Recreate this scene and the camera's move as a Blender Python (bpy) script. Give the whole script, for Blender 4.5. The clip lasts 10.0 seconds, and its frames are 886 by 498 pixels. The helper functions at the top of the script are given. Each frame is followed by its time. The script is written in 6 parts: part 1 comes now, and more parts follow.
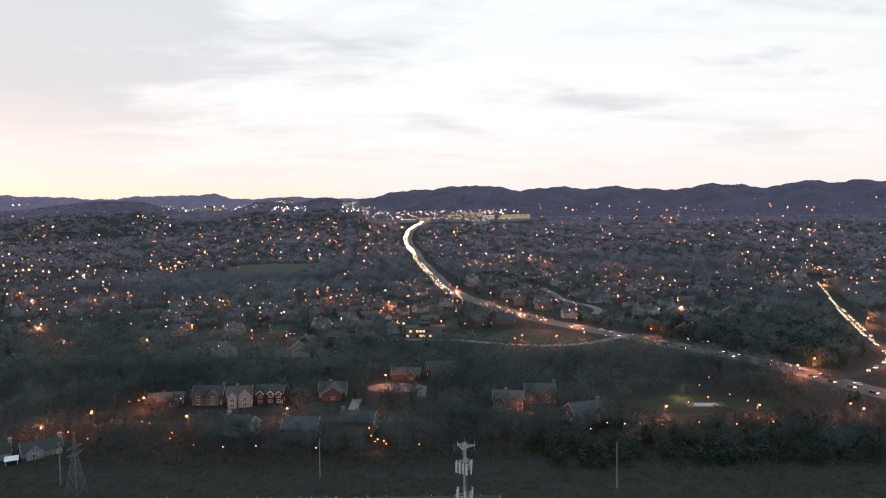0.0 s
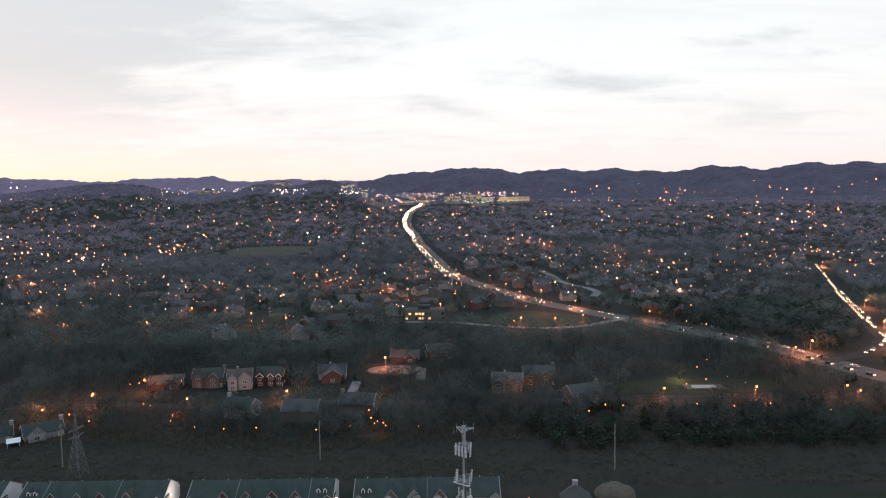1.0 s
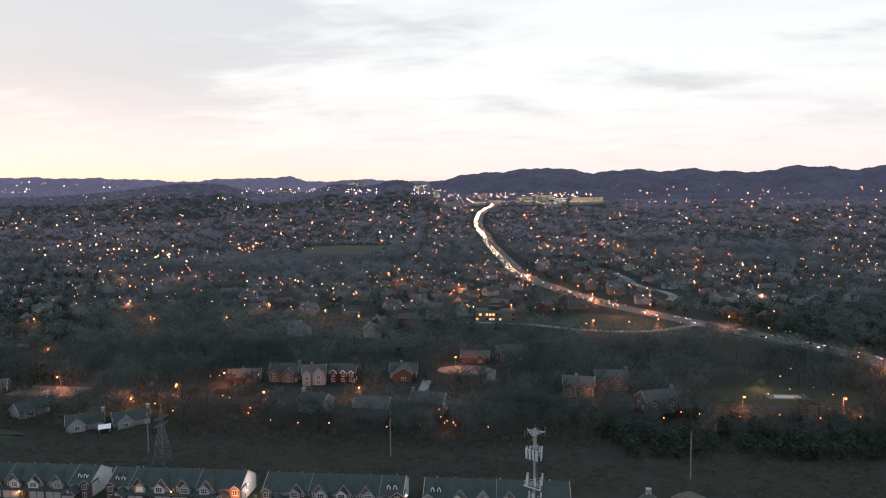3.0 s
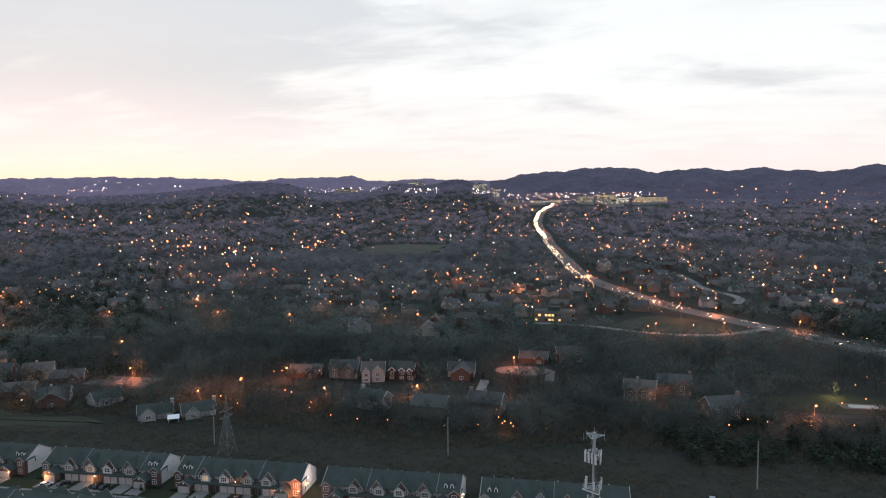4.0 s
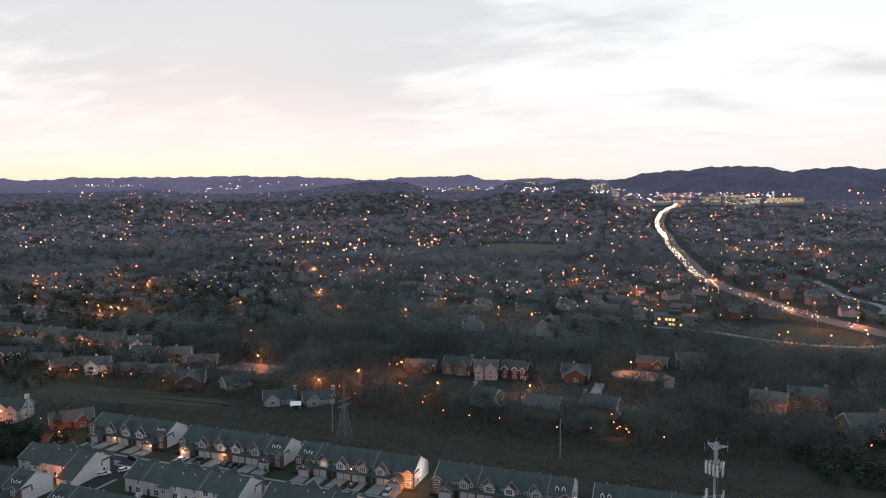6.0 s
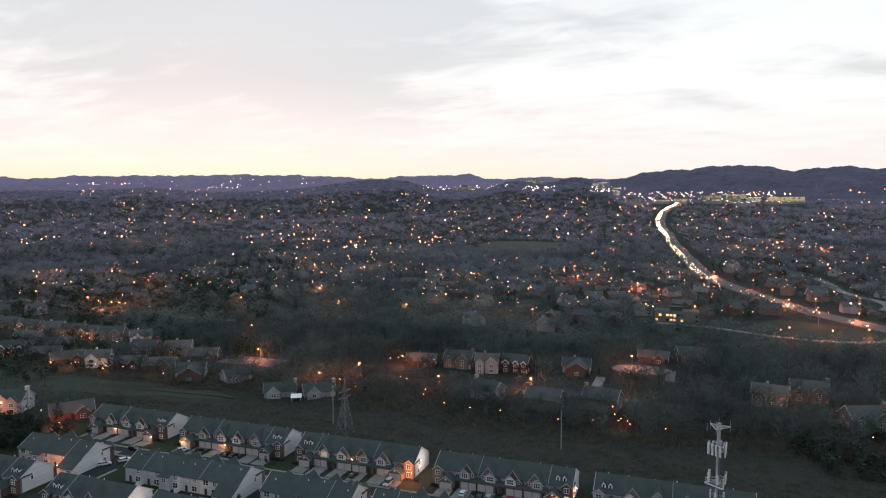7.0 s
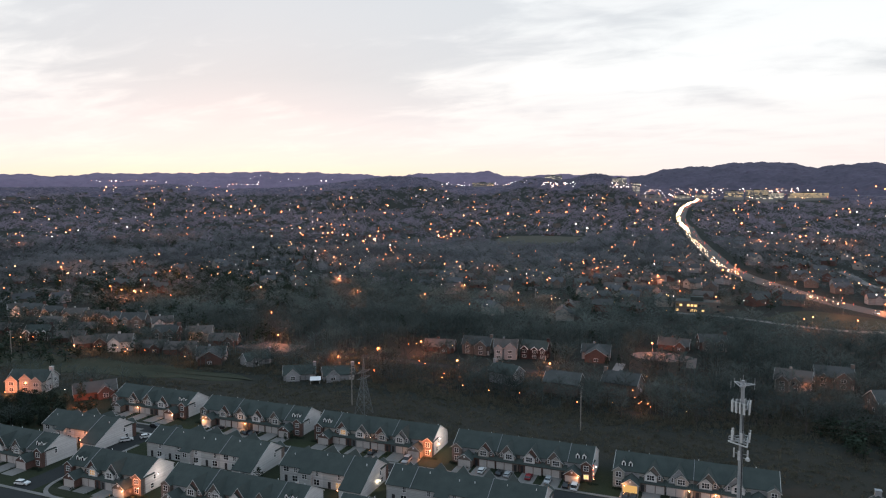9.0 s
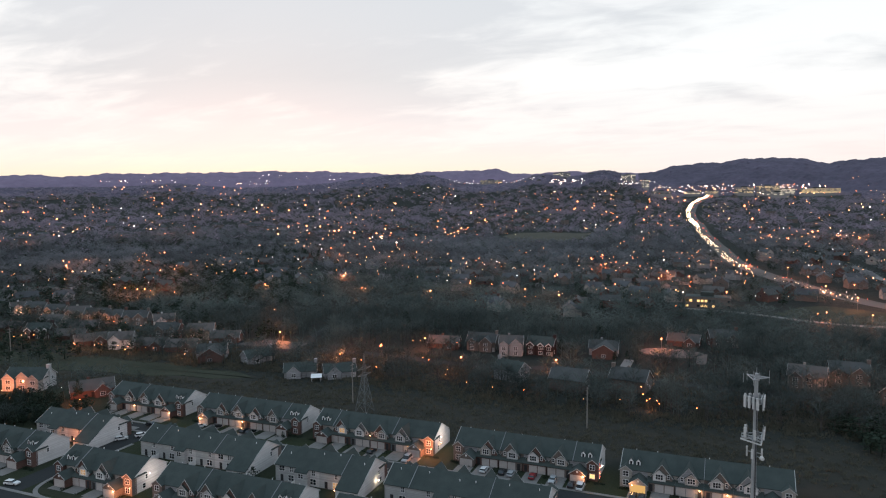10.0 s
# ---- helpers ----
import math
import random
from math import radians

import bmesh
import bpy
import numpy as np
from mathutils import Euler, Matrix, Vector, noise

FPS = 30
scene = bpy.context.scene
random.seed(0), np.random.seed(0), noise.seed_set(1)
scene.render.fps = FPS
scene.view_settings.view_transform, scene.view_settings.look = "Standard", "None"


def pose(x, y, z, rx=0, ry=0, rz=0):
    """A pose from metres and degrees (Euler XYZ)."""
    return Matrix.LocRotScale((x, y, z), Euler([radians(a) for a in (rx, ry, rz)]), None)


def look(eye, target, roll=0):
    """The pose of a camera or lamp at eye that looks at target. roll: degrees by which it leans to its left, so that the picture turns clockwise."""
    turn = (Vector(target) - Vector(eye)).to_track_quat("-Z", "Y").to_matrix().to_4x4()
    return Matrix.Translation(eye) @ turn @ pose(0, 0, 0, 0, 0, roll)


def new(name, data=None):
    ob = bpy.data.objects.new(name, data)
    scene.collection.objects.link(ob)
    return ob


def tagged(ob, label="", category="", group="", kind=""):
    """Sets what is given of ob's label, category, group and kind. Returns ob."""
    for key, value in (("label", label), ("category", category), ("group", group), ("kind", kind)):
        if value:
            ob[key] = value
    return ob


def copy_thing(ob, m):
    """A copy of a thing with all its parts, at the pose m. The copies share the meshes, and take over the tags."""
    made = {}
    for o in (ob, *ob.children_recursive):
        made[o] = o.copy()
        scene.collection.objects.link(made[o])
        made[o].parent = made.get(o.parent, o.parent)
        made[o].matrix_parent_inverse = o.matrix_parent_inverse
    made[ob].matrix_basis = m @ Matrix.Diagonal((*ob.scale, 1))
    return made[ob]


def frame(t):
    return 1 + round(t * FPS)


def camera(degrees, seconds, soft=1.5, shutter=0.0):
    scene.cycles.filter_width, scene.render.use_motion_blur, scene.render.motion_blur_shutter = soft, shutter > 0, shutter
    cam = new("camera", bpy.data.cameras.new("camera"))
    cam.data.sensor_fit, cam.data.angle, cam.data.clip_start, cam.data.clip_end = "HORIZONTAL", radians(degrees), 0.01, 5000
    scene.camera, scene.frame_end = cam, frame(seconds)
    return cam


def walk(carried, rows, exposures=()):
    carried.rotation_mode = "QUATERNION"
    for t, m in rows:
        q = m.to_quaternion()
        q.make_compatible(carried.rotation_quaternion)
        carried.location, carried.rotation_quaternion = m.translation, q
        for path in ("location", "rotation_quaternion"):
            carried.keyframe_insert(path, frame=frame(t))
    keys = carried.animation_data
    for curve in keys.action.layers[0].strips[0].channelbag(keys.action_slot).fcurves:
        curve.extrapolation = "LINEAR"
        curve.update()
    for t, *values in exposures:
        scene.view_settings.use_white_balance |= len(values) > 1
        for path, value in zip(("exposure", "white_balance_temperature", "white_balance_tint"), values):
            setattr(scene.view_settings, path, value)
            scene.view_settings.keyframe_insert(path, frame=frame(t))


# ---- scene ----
cam = camera(65.2, 10.0, 1.1)
PATH = [
    (0, (-0.108, -0.429, 100.262), (-0.100, 1.568, 100.162), -0.74),
    (0.3, (-0.105, -0.321, 100.502), (-0.094, 1.673, 100.351), -0.77),
    (0.5, (-0.105, -0.319, 100.507), (-0.094, 1.675, 100.355), -0.77),
    (1, (-0.119, -0.317, 100.574), (-0.109, 1.677, 100.423), -0.78),
    (1.5, (-0.163, -0.284, 100.627), (-0.178, 1.710, 100.476), -0.78),
    (2, (-0.336, -0.254, 100.681), (-0.398, 1.740, 100.532), -0.71),
    (2.5, (-0.439, -0.304, 100.716), (-0.559, 1.687, 100.568), -0.64),
    (4, (-0.435, -0.198, 100.692), (-0.798, 1.763, 100.544), -0.42),
    (4.5, (-0.475, -0.302, 100.736), (-0.918, 1.643, 100.588), -0.34),
    (5, (-0.491, -0.263, 100.793), (-1.016, 1.661, 100.645), -0.27),
    (5.5, (-0.502, -0.073, 100.756), (-1.113, 1.826, 100.608), -0.21),
    (6, (-0.341, 0.104, 100.268), (-1.024, 1.978, 100.119), -0.11),
    (7.5, (-0.750, 0.301, 94.885), (-1.434, 2.174, 94.734), 0.01),
    (8, (-0.823, 0.209, 93.188), (-1.506, 2.082, 93.036), -0.01),
    (8.5, (-0.940, 0.212, 91.541), (-1.639, 2.080, 91.388), -0.03),
    (9, (-0.847, 0.207, 89.748), (-1.581, 2.061, 89.593), -0.01),
    (9.5, (-0.694, 0.165, 88.258), (-1.434, 2.016, 88.102), -0.05),
    (9.8, (-0.689, 0.467, 87.373), (-1.429, 2.319, 87.217), -0.05),
    (9.9, (-0.757, 4.210, 87.213), (-1.505, 6.058, 87.055), -0.21),
    (10, (-0.825, 7.960, 87.054), (-1.583, 9.804, 86.895), -0.37),
]
walk(cam, [(t, look(eye, target, roll)) for t, eye, target, roll in PATH])

# ---------------------------------------------------------------- world
SUN_AZ = -38.0                    # where the sun has just set, degrees right of +y


def nodes_of(tree):
    tree.nodes.clear()

    def add(kind, inputs=None, **props):
        n = tree.nodes.new(kind)
        for k, v in props.items():
            setattr(n, k, v)
        for k, v in (inputs or {}).items():
            if isinstance(v, bpy.types.NodeSocket):
                tree.links.new(v, n.inputs[k])
            else:
                n.inputs[k].default_value = v
        return n
    return add


def ramp_of(n, stops):
    el = n.color_ramp.elements
    while len(el) < len(stops):
        el.new(0.5)
    for e, (p, c) in zip(el, stops):
        e.position = p
        e.color = (*c, 1) if len(c) == 3 else c
    return n


def build_world():
    w = bpy.data.worlds.new("dusk_sky")
    scene.world = w
    w.use_nodes = True
    add = nodes_of(w.node_tree)
    co = add("ShaderNodeTexCoord").outputs["Generated"]
    sep = add("ShaderNodeSeparateXYZ", {0: co})
    z = sep.outputs[2]
    sky = add("ShaderNodeTexSky", sky_type="NISHITA", sun_disc=False, sun_elevation=radians(0.6),
              sun_rotation=radians(SUN_AZ), altitude=200.0, air_density=1.2, dust_density=2.5, ozone_density=1.5)
    # closeness to the sunset's azimuth
    sunv = (math.sin(radians(SUN_AZ)), math.cos(radians(SUN_AZ)), 0.0)
    dot = add("ShaderNodeVectorMath", {0: co, 1: sunv}, operation="DOT_PRODUCT").outputs["Value"]
    near = add("ShaderNodeMapRange", {0: dot, 1: 0.80, 2: 1.0, 3: 0.0, 4: 1.0}, interpolation_type="SMOOTHSTEP").outputs[0]
    glow = ramp_of(add("ShaderNodeValToRGB", {0: z}), [
        (0.0, (1.0, 0.68, 0.44)), (0.022, (1.0, 0.92, 0.66)), (0.045, (1.0, 0.96, 0.83)), (0.075, (1.0, 0.95, 0.93)), (0.26, (0.97, 0.99, 1.0)), (0.55, (0.58, 0.83, 1.06))])
    cool = ramp_of(add("ShaderNodeValToRGB", {0: z}), [
        (0.0, (0.98, 0.72, 0.68)), (0.035, (1.0, 0.90, 0.86)), (0.07, (1.0, 0.95, 0.93)), (0.14, (0.985, 0.985, 0.99)), (0.30, (0.93, 0.975, 0.99)), (0.55, (0.57, 0.82, 1.06))])
    base = add("ShaderNodeMix", {"Factor": near, 6: cool.outputs[0], 7: glow.outputs[0]}, data_type="RGBA").outputs[2]
    # the sky darkens away from the sunset
    back = add("ShaderNodeMapRange", {0: dot, 1: -0.9, 2: 0.75, 3: 0.92, 4: 1.04}, interpolation_type="SMOOTHSTEP").outputs[0]
    base = add("ShaderNodeMix", {"Factor": 1.0, 6: base, 7: add("ShaderNodeCombineColor", {0: back, 1: back, 2: back}).outputs[0]},
               data_type="RGBA", blend_type="MULTIPLY").outputs[2]
    # the belt of dusky violet opposite the sunset
    belt = add("ShaderNodeMapRange", {0: dot, 1: 0.25, 2: -0.6, 3: 0.0, 4: 1.0}, interpolation_type="SMOOTHSTEP").outputs[0]
    low = add("ShaderNodeMapRange", {0: z, 1: 0.65, 2: 0.2, 3: 0.0, 4: 1.0}, interpolation_type="SMOOTHSTEP").outputs[0]
    belt = add("ShaderNodeMath", {0: belt, 1: low}, operation="MULTIPLY").outputs[0]
    base = add("ShaderNodeMix", {"Factor": belt, 6: base, 7: (1.06, 1.02, 1.13, 1)}, data_type="RGBA").outputs[2]
    # flat cloud sheets, seen at a slant
    den = add("ShaderNodeMath", {0: z, 1: 0.16}, operation="ADD").outputs[0]
    inv = add("ShaderNodeMath", {0: 1.0, 1: den}, operation="DIVIDE").outputs[0]
    flat = add("ShaderNodeVectorMath", {0: co, 3: inv}, operation="SCALE").outputs[0]
    flat = add("ShaderNodeMapping", {"Vector": flat, "Location": (0.62, 0.25, 0.0), "Scale": (0.60, 1.0, 0.25), "Rotation": (0, 0, radians(18))}).outputs[0]
    big = add("ShaderNodeTexNoise", {"Vector": flat, "Scale": 1.45, "Detail": 7.0, "Roughness": 0.5, "Distortion": 0.35}).outputs["Fac"]
    fine = add("ShaderNodeTexNoise", {"Vector": flat, "Scale": 5.0, "Detail": 6.0, "Roughness": 0.55, "Distortion": 0.5}).outputs["Fac"]
    mixed = add("ShaderNodeMath", {0: fine, 1: 0.46, 2: big}, operation="MULTIPLY_ADD").outputs[0]
    mass = add("ShaderNodeVectorMath", {0: co, 1: (math.sin(radians(-36)) * 0.98, math.cos(radians(-36)) * 0.98, 0.20)}, operation="DOT_PRODUCT").outputs["Value"]
    mass = add("ShaderNodeMapRange", {0: mass, 1: 0.86, 2: 0.99, 3: 0.0, 4: 0.20}, interpolation_type="SMOOTHSTEP").outputs[0]
    mixed = add("ShaderNodeMath", {0: mixed, 1: mass}, operation="ADD").outputs[0]
    mask = add("ShaderNodeMapRange", {0: mixed, 1: 0.715, 2: 0.96, 3: 0.0, 4: 1.0}, interpolation_type="SMOOTHSTEP").outputs[0]
    high = add("ShaderNodeMapRange", {0: z, 1: 0.03, 2: 0.12, 3: 0.15, 4: 0.8}).outputs[0]
    mask = add("ShaderNodeMath", {0: mask, 1: high}, operation="MULTIPLY").outputs[0]
    cloud = ramp_of(add("ShaderNodeValToRGB", {0: z}), [(0.03, (0.95, 0.78, 0.76)), (0.10, (0.80, 0.775, 0.80)), (0.16, (0.66, 0.685, 0.72)), (0.6, (0.60, 0.67, 0.76))])
    cloudc = add("ShaderNodeMix", {"Factor": 1.0, 6: cloud.outputs[0], 7: add("ShaderNodeCombineColor", {0: back, 1: back, 2: back}).outputs[0]},
                 data_type="RGBA", blend_type="MULTIPLY").outputs[2]
    # thin veils between the sheets
    veil = add("ShaderNodeMapping", {"Vector": flat, "Location": (3.1, 1.7, 0.0), "Scale": (0.8, 1.7, 0.4), "Rotation": (0, 0, radians(-9))}).outputs[0]
    veil = add("ShaderNodeTexNoise", {"Vector": veil, "Scale": 2.2, "Detail": 8.0, "Roughness": 0.58, "Distortion": 0.6}).outputs["Fac"]
    veil = add("ShaderNodeMapRange", {0: veil, 1: 0.46, 2: 0.72, 3: 0.0, 4: 0.42}, interpolation_type="SMOOTHSTEP").outputs[0]
    veil = add("ShaderNodeMath", {0: veil, 1: high}, operation="MULTIPLY").outputs[0]
    base = add("ShaderNodeMix", {"Factor": veil, 6: base, 7: (0.80, 0.79, 0.83, 1)}, data_type="RGBA").outputs[2]
    col = add("ShaderNodeMix", {"Factor": mask, 6: base, 7: cloudc}, data_type="RGBA").outputs[2]
    both = add("ShaderNodeMix", {"Factor": 1.0, 6: col, 7: add("ShaderNodeVectorMath", {0: sky.outputs[0], 3: 0.03}, operation="SCALE").outputs[0]},
               data_type="RGBA", blend_type="ADD").outputs[2]
    bg = add("ShaderNodeBackground", {"Color": both, "Strength": SKY})
    add("ShaderNodeOutputWorld", {"Surface": bg.outputs[0]})


SKY = 0.97
build_world()

# ---------------------------------------------------------------- materials


def lit(name, color, strength, sampled=True):
    m = bpy.data.materials.new(name)
    m.use_nodes = True
    add = nodes_of(m.node_tree)
    e = add("ShaderNodeEmission", {"Color": (*color, 1), "Strength": strength})
    add("ShaderNodeOutputMaterial", {"Surface": e.outputs[0]})
    if not sampled:
        m.cycles.emission_sampling = "NONE"
    return m


def mat(name, c1, c2=None, rough=0.8, metal=0.0, fine=3.0, coarse=0.25, bump=0.2, dist=0.03, island=0.0, brick=None, spec=0.3, thin=False):
    """Two colours mixed by noise at two scales, with a little relief; brick=(length, height, mortar colour) lays courses."""
    c2 = c2 or tuple(v * 0.75 for v in c1)
    m = bpy.data.materials.new(name)
    m.use_nodes = True
    add = nodes_of(m.node_tree)
    co = add("ShaderNodeNewGeometry").outputs["Position"]
    n1 = add("ShaderNodeTexNoise", {"Vector": co, "Scale": fine, "Detail": 5.0, "Roughness": 0.6}).outputs["Fac"]
    n2 = add("ShaderNodeTexNoise", {"Vector": co, "Scale": coarse, "Detail": 4.0, "Roughness": 0.55}).outputs["Fac"]
    f = add("ShaderNodeMath", {0: n1, 1: n2}, operation="ADD").outputs[0]
    f = add("ShaderNodeMapRange", {0: f, 1: 0.72, 2: 1.28}).outputs[0]
    col = add("ShaderNodeMix", {"Factor": f, 6: (*c1, 1), 7: (*c2, 1)}, data_type="RGBA").outputs[2]
    if brick:
        tc = add("ShaderNodeTexCoord").outputs["Object"]
        s = add("ShaderNodeSeparateXYZ", {0: tc})
        along = add("ShaderNodeMath", {0: s.outputs[0], 1: s.outputs[1]}, operation="ADD").outputs[0]
        v = add("ShaderNodeCombineXYZ", {0: along, 1: s.outputs[2]}).outputs[0]
        b = add("ShaderNodeTexBrick", {"Vector": v, "Color1": (1, 1, 1, 1), "Color2": (0.72, 0.7, 0.7, 1), "Mortar": (*brick[2], 1), "Scale": 1.0,
                                       "Mortar Size": brick[1] * 0.09, "Brick Width": brick[0], "Row Height": brick[1]})
        col = add("ShaderNodeMix", {"Factor": 1.0, 6: col, 7: b.outputs["Color"]}, data_type="RGBA", blend_type="MULTIPLY").outputs[2]
    if island:
        r = add("ShaderNodeNewGeometry").outputs["Random Per Island"]
        o = add("ShaderNodeObjectInfo").outputs["Random"]
        r = add("ShaderNodeMath", {0: r, 1: o}, operation="ADD").outputs[0]
        r = add("ShaderNodeMapRange", {0: r, 1: 0.2, 2: 1.8, 3: 1 - island, 4: 1 + island}).outputs[0]
        col = add("ShaderNodeVectorMath", {0: col, 3: r}, operation="SCALE").outputs[0]
    p = add("ShaderNodeBsdfPrincipled", {"Base Color": col, "Roughness": rough, "Metallic": metal, "Specular IOR Level": spec})
    if bump:
        bn = add("ShaderNodeBump", {"Height": n1, "Strength": bump, "Distance": dist})
        m.node_tree.links.new(bn.outputs[0], p.inputs["Normal"])
    shader = p.outputs[0]
    if thin:
        through_ = add("ShaderNodeBsdfTranslucent", {"Color": col}).outputs[0]
        shader = add("ShaderNodeMixShader", {"Fac": 0.45, 1: shader, 2: through_}).outputs[0]
    add("ShaderNodeOutputMaterial", {"Surface": shader})
    return m


def ground_material():
    """Winter ground: leaf litter under the woods, tawny grass in the power-line cutting, patches of green lawn."""
    m = bpy.data.materials.new("winter_ground")
    m.use_nodes = True
    add = nodes_of(m.node_tree)
    co = add("ShaderNodeNewGeometry").outputs["Position"]
    s = add("ShaderNodeSeparateXYZ", {0: co})
    wob = add("ShaderNodeTexNoise", {"Vector": co, "Scale": 0.025, "Detail": 5.0, "Roughness": 0.6}).outputs["Fac"]
    mid = add("ShaderNodeTexNoise", {"Vector": co, "Scale": 0.12, "Detail": 6.0, "Roughness": 0.65}).outputs["Fac"]
    fine = add("ShaderNodeTexNoise", {"Vector": co, "Scale": 1.6, "Detail": 6.0, "Roughness": 0.7}).outputs["Fac"]
    litter = add("ShaderNodeMix", {"Factor": mid, 6: (0.013, 0.016, 0.014, 1), 7: (0.036, 0.038, 0.033, 1)}, data_type="RGBA").outputs[2]
    tawny = add("ShaderNodeMix", {"Factor": fine, 6: (0.023, 0.022, 0.018, 1), 7: (0.052, 0.047, 0.037, 1)}, data_type="RGBA").outputs[2]
    lawn = add("ShaderNodeMix", {"Factor": fine, 6: (0.018, 0.026, 0.012, 1), 7: (0.036, 0.043, 0.022, 1)}, data_type="RGBA").outputs[2]
    yy = add("ShaderNodeMath", {0: wob, 1: 40.0, 2: s.outputs[1]}, operation="MULTIPLY_ADD").outputs[0]
    a = add("ShaderNodeMapRange", {0: yy, 1: 246.0, 2: 254.0}, interpolation_type="SMOOTHSTEP").outputs[0]
    b = add("ShaderNodeMapRange", {0: yy, 1: 300.0, 2: 286.0}, interpolation_type="SMOOTHSTEP").outputs[0]
    band = add("ShaderNodeMath", {0: a, 1: b}, operation="MULTIPLY").outputs[0]
    band = add("ShaderNodeMath", {0: band, 1: add("ShaderNodeMapRange", {0: mid, 1: 0.38, 2: 0.62, 3: 0.35, 4: 1.0}).outputs[0]}, operation="MULTIPLY").outputs[0]
    c = add("ShaderNodeMix", {"Factor": band, 6: litter, 7: tawny}, data_type="RGBA").outputs[2]
    near = add("ShaderNodeMapRange", {0: yy, 1: 250.0, 2: 240.0}).outputs[0]
    lm = add("ShaderNodeMapRange", {0: wob, 1: 0.45, 2: 0.6, 3: 0.55, 4: 1.0}).outputs[0]
    lm = add("ShaderNodeMath", {0: near, 1: lm}, operation="MULTIPLY").outputs[0]
    c = add("ShaderNodeMix", {"Factor": lm, 6: c, 7: lawn}, data_type="RGBA").outputs[2]
    p = add("ShaderNodeBsdfPrincipled", {"Base Color": c, "Roughness": 0.95, "Specular IOR Level": 0.1})
    bn = add("ShaderNodeBump", {"Height": fine, "Strength": 0.6, "Distance": 0.4})
    m.node_tree.links.new(bn.outputs[0], p.inputs["Normal"])
    add("ShaderNodeOutputMaterial", {"Surface": p.outputs[0]})
    return m


M_GROUND = ground_material()
M_LAWN = mat("winter_lawn", (0.022, 0.027, 0.016), (0.036, 0.039, 0.025), 0.95, fine=1.2, coarse=0.06, bump=0.5, dist=0.2, spec=0.1)
M_MEADOW = mat("winter_meadow", (0.047, 0.049, 0.034), (0.028, 0.034, 0.023), 0.95, fine=0.6, coarse=0.05, bump=0.5, dist=0.2, spec=0.1)
M_FIELD = mat("pale_winter_field", (0.084, 0.077, 0.058), (0.056, 0.053, 0.042), 0.95, fine=0.4, coarse=0.03, spec=0.1)
M_ASPHALT = mat("asphalt", (0.023, 0.026, 0.027), (0.035, 0.037, 0.037), 0.92, fine=2.0, coarse=0.08, bump=0.15, dist=0.02, spec=0.12)
# Paler than the asphalt: the headlights' light on the road is in the colour.
M_HIGHWAY = mat("glow_paled_highway", (0.080, 0.077, 0.072), (0.056, 0.054, 0.051), 0.8, fine=0.6, coarse=0.03, bump=0.1, spec=0.3)
M_CONCRETE = mat("driveway_concrete", (0.200, 0.188, 0.177), (0.138, 0.130, 0.123), 0.85, fine=1.5, coarse=0.2, bump=0.1)
M_SHINGLE = mat("grey_shingles", (0.031, 0.042, 0.039), (0.049, 0.060, 0.056), 0.85, fine=5.0, coarse=0.35, bump=0.5, dist=0.05, island=0.10, spec=0.25)
M_SHINGLE_BROWN = mat("brown_shingles", (0.095, 0.086, 0.081), (0.066, 0.061, 0.058), 0.9, fine=5.0, coarse=0.3, bump=0.4, island=0.2)
M_SHINGLE_GREY = mat("weathered_grey_shingles", (0.066, 0.070, 0.069), (0.046, 0.049, 0.049), 0.9, fine=5.0, coarse=0.3, bump=0.4, island=0.25)
# Roofs of distant houses: the sky's reflection is put into this paler colour.
M_SHINGLE_PALE = mat("sky_paled_shingles", (0.080, 0.083, 0.089), (0.050, 0.053, 0.057), 0.9, fine=3.0, coarse=0.1, bump=0.2, island=0.35)
M_BRICK = mat("red_brown_brick", (0.136, 0.080, 0.068), (0.096, 0.060, 0.052), 0.9, fine=3.0, coarse=0.5, bump=0.3, brick=(0.24, 0.085, (0.75, 0.72, 0.70)), island=0.12)
M_BRICK_DARK = mat("dark_red_brick", (0.060, 0.036, 0.034), (0.042, 0.027, 0.026), 0.9, fine=3.0, coarse=0.5, bump=0.3, brick=(0.24, 0.085, (0.75, 0.72, 0.70)), island=0.12)
M_BRICK_TAN = mat("tan_brick", (0.180, 0.152, 0.136), (0.135, 0.114, 0.103), 0.9, fine=3.0, coarse=0.5, bump=0.3, brick=(0.24, 0.085, (0.8, 0.78, 0.75)), island=0.12)
M_SIDING = mat("white_siding", (0.64, 0.625, 0.61), (0.54, 0.53, 0.52), 0.6, fine=1.0, coarse=0.15, bump=0.05, brick=(40.0, 0.20, (0.84, 0.84, 0.84)))
M_SIDING_GREY = mat("grey_siding", (0.30, 0.31, 0.32), (0.24, 0.25, 0.26), 0.65, fine=1.0, coarse=0.2, bump=0.05, brick=(40.0, 0.20, (0.7, 0.7, 0.7)), island=0.12)
M_SIDING_TAN = mat("beige_siding", (0.36, 0.34, 0.31), (0.30, 0.285, 0.262), 0.65, fine=1.0, coarse=0.2, bump=0.05, brick=(40.0, 0.20, (0.7, 0.7, 0.7)), island=0.1)
M_TRIM = mat("white_trim", (0.78, 0.77, 0.76), (0.68, 0.67, 0.66), 0.5, fine=2.0, coarse=0.3, bump=0.0)
M_BARGE = mat("weathered_trim", (0.46, 0.455, 0.44), (0.36, 0.355, 0.345), 0.6, fine=2.0, coarse=0.3, bump=0.0)
M_GARAGE = mat("garage_door_paint", (0.44, 0.41, 0.39), (0.36, 0.335, 0.32), 0.55, fine=2.0, coarse=0.4, bump=0.0)
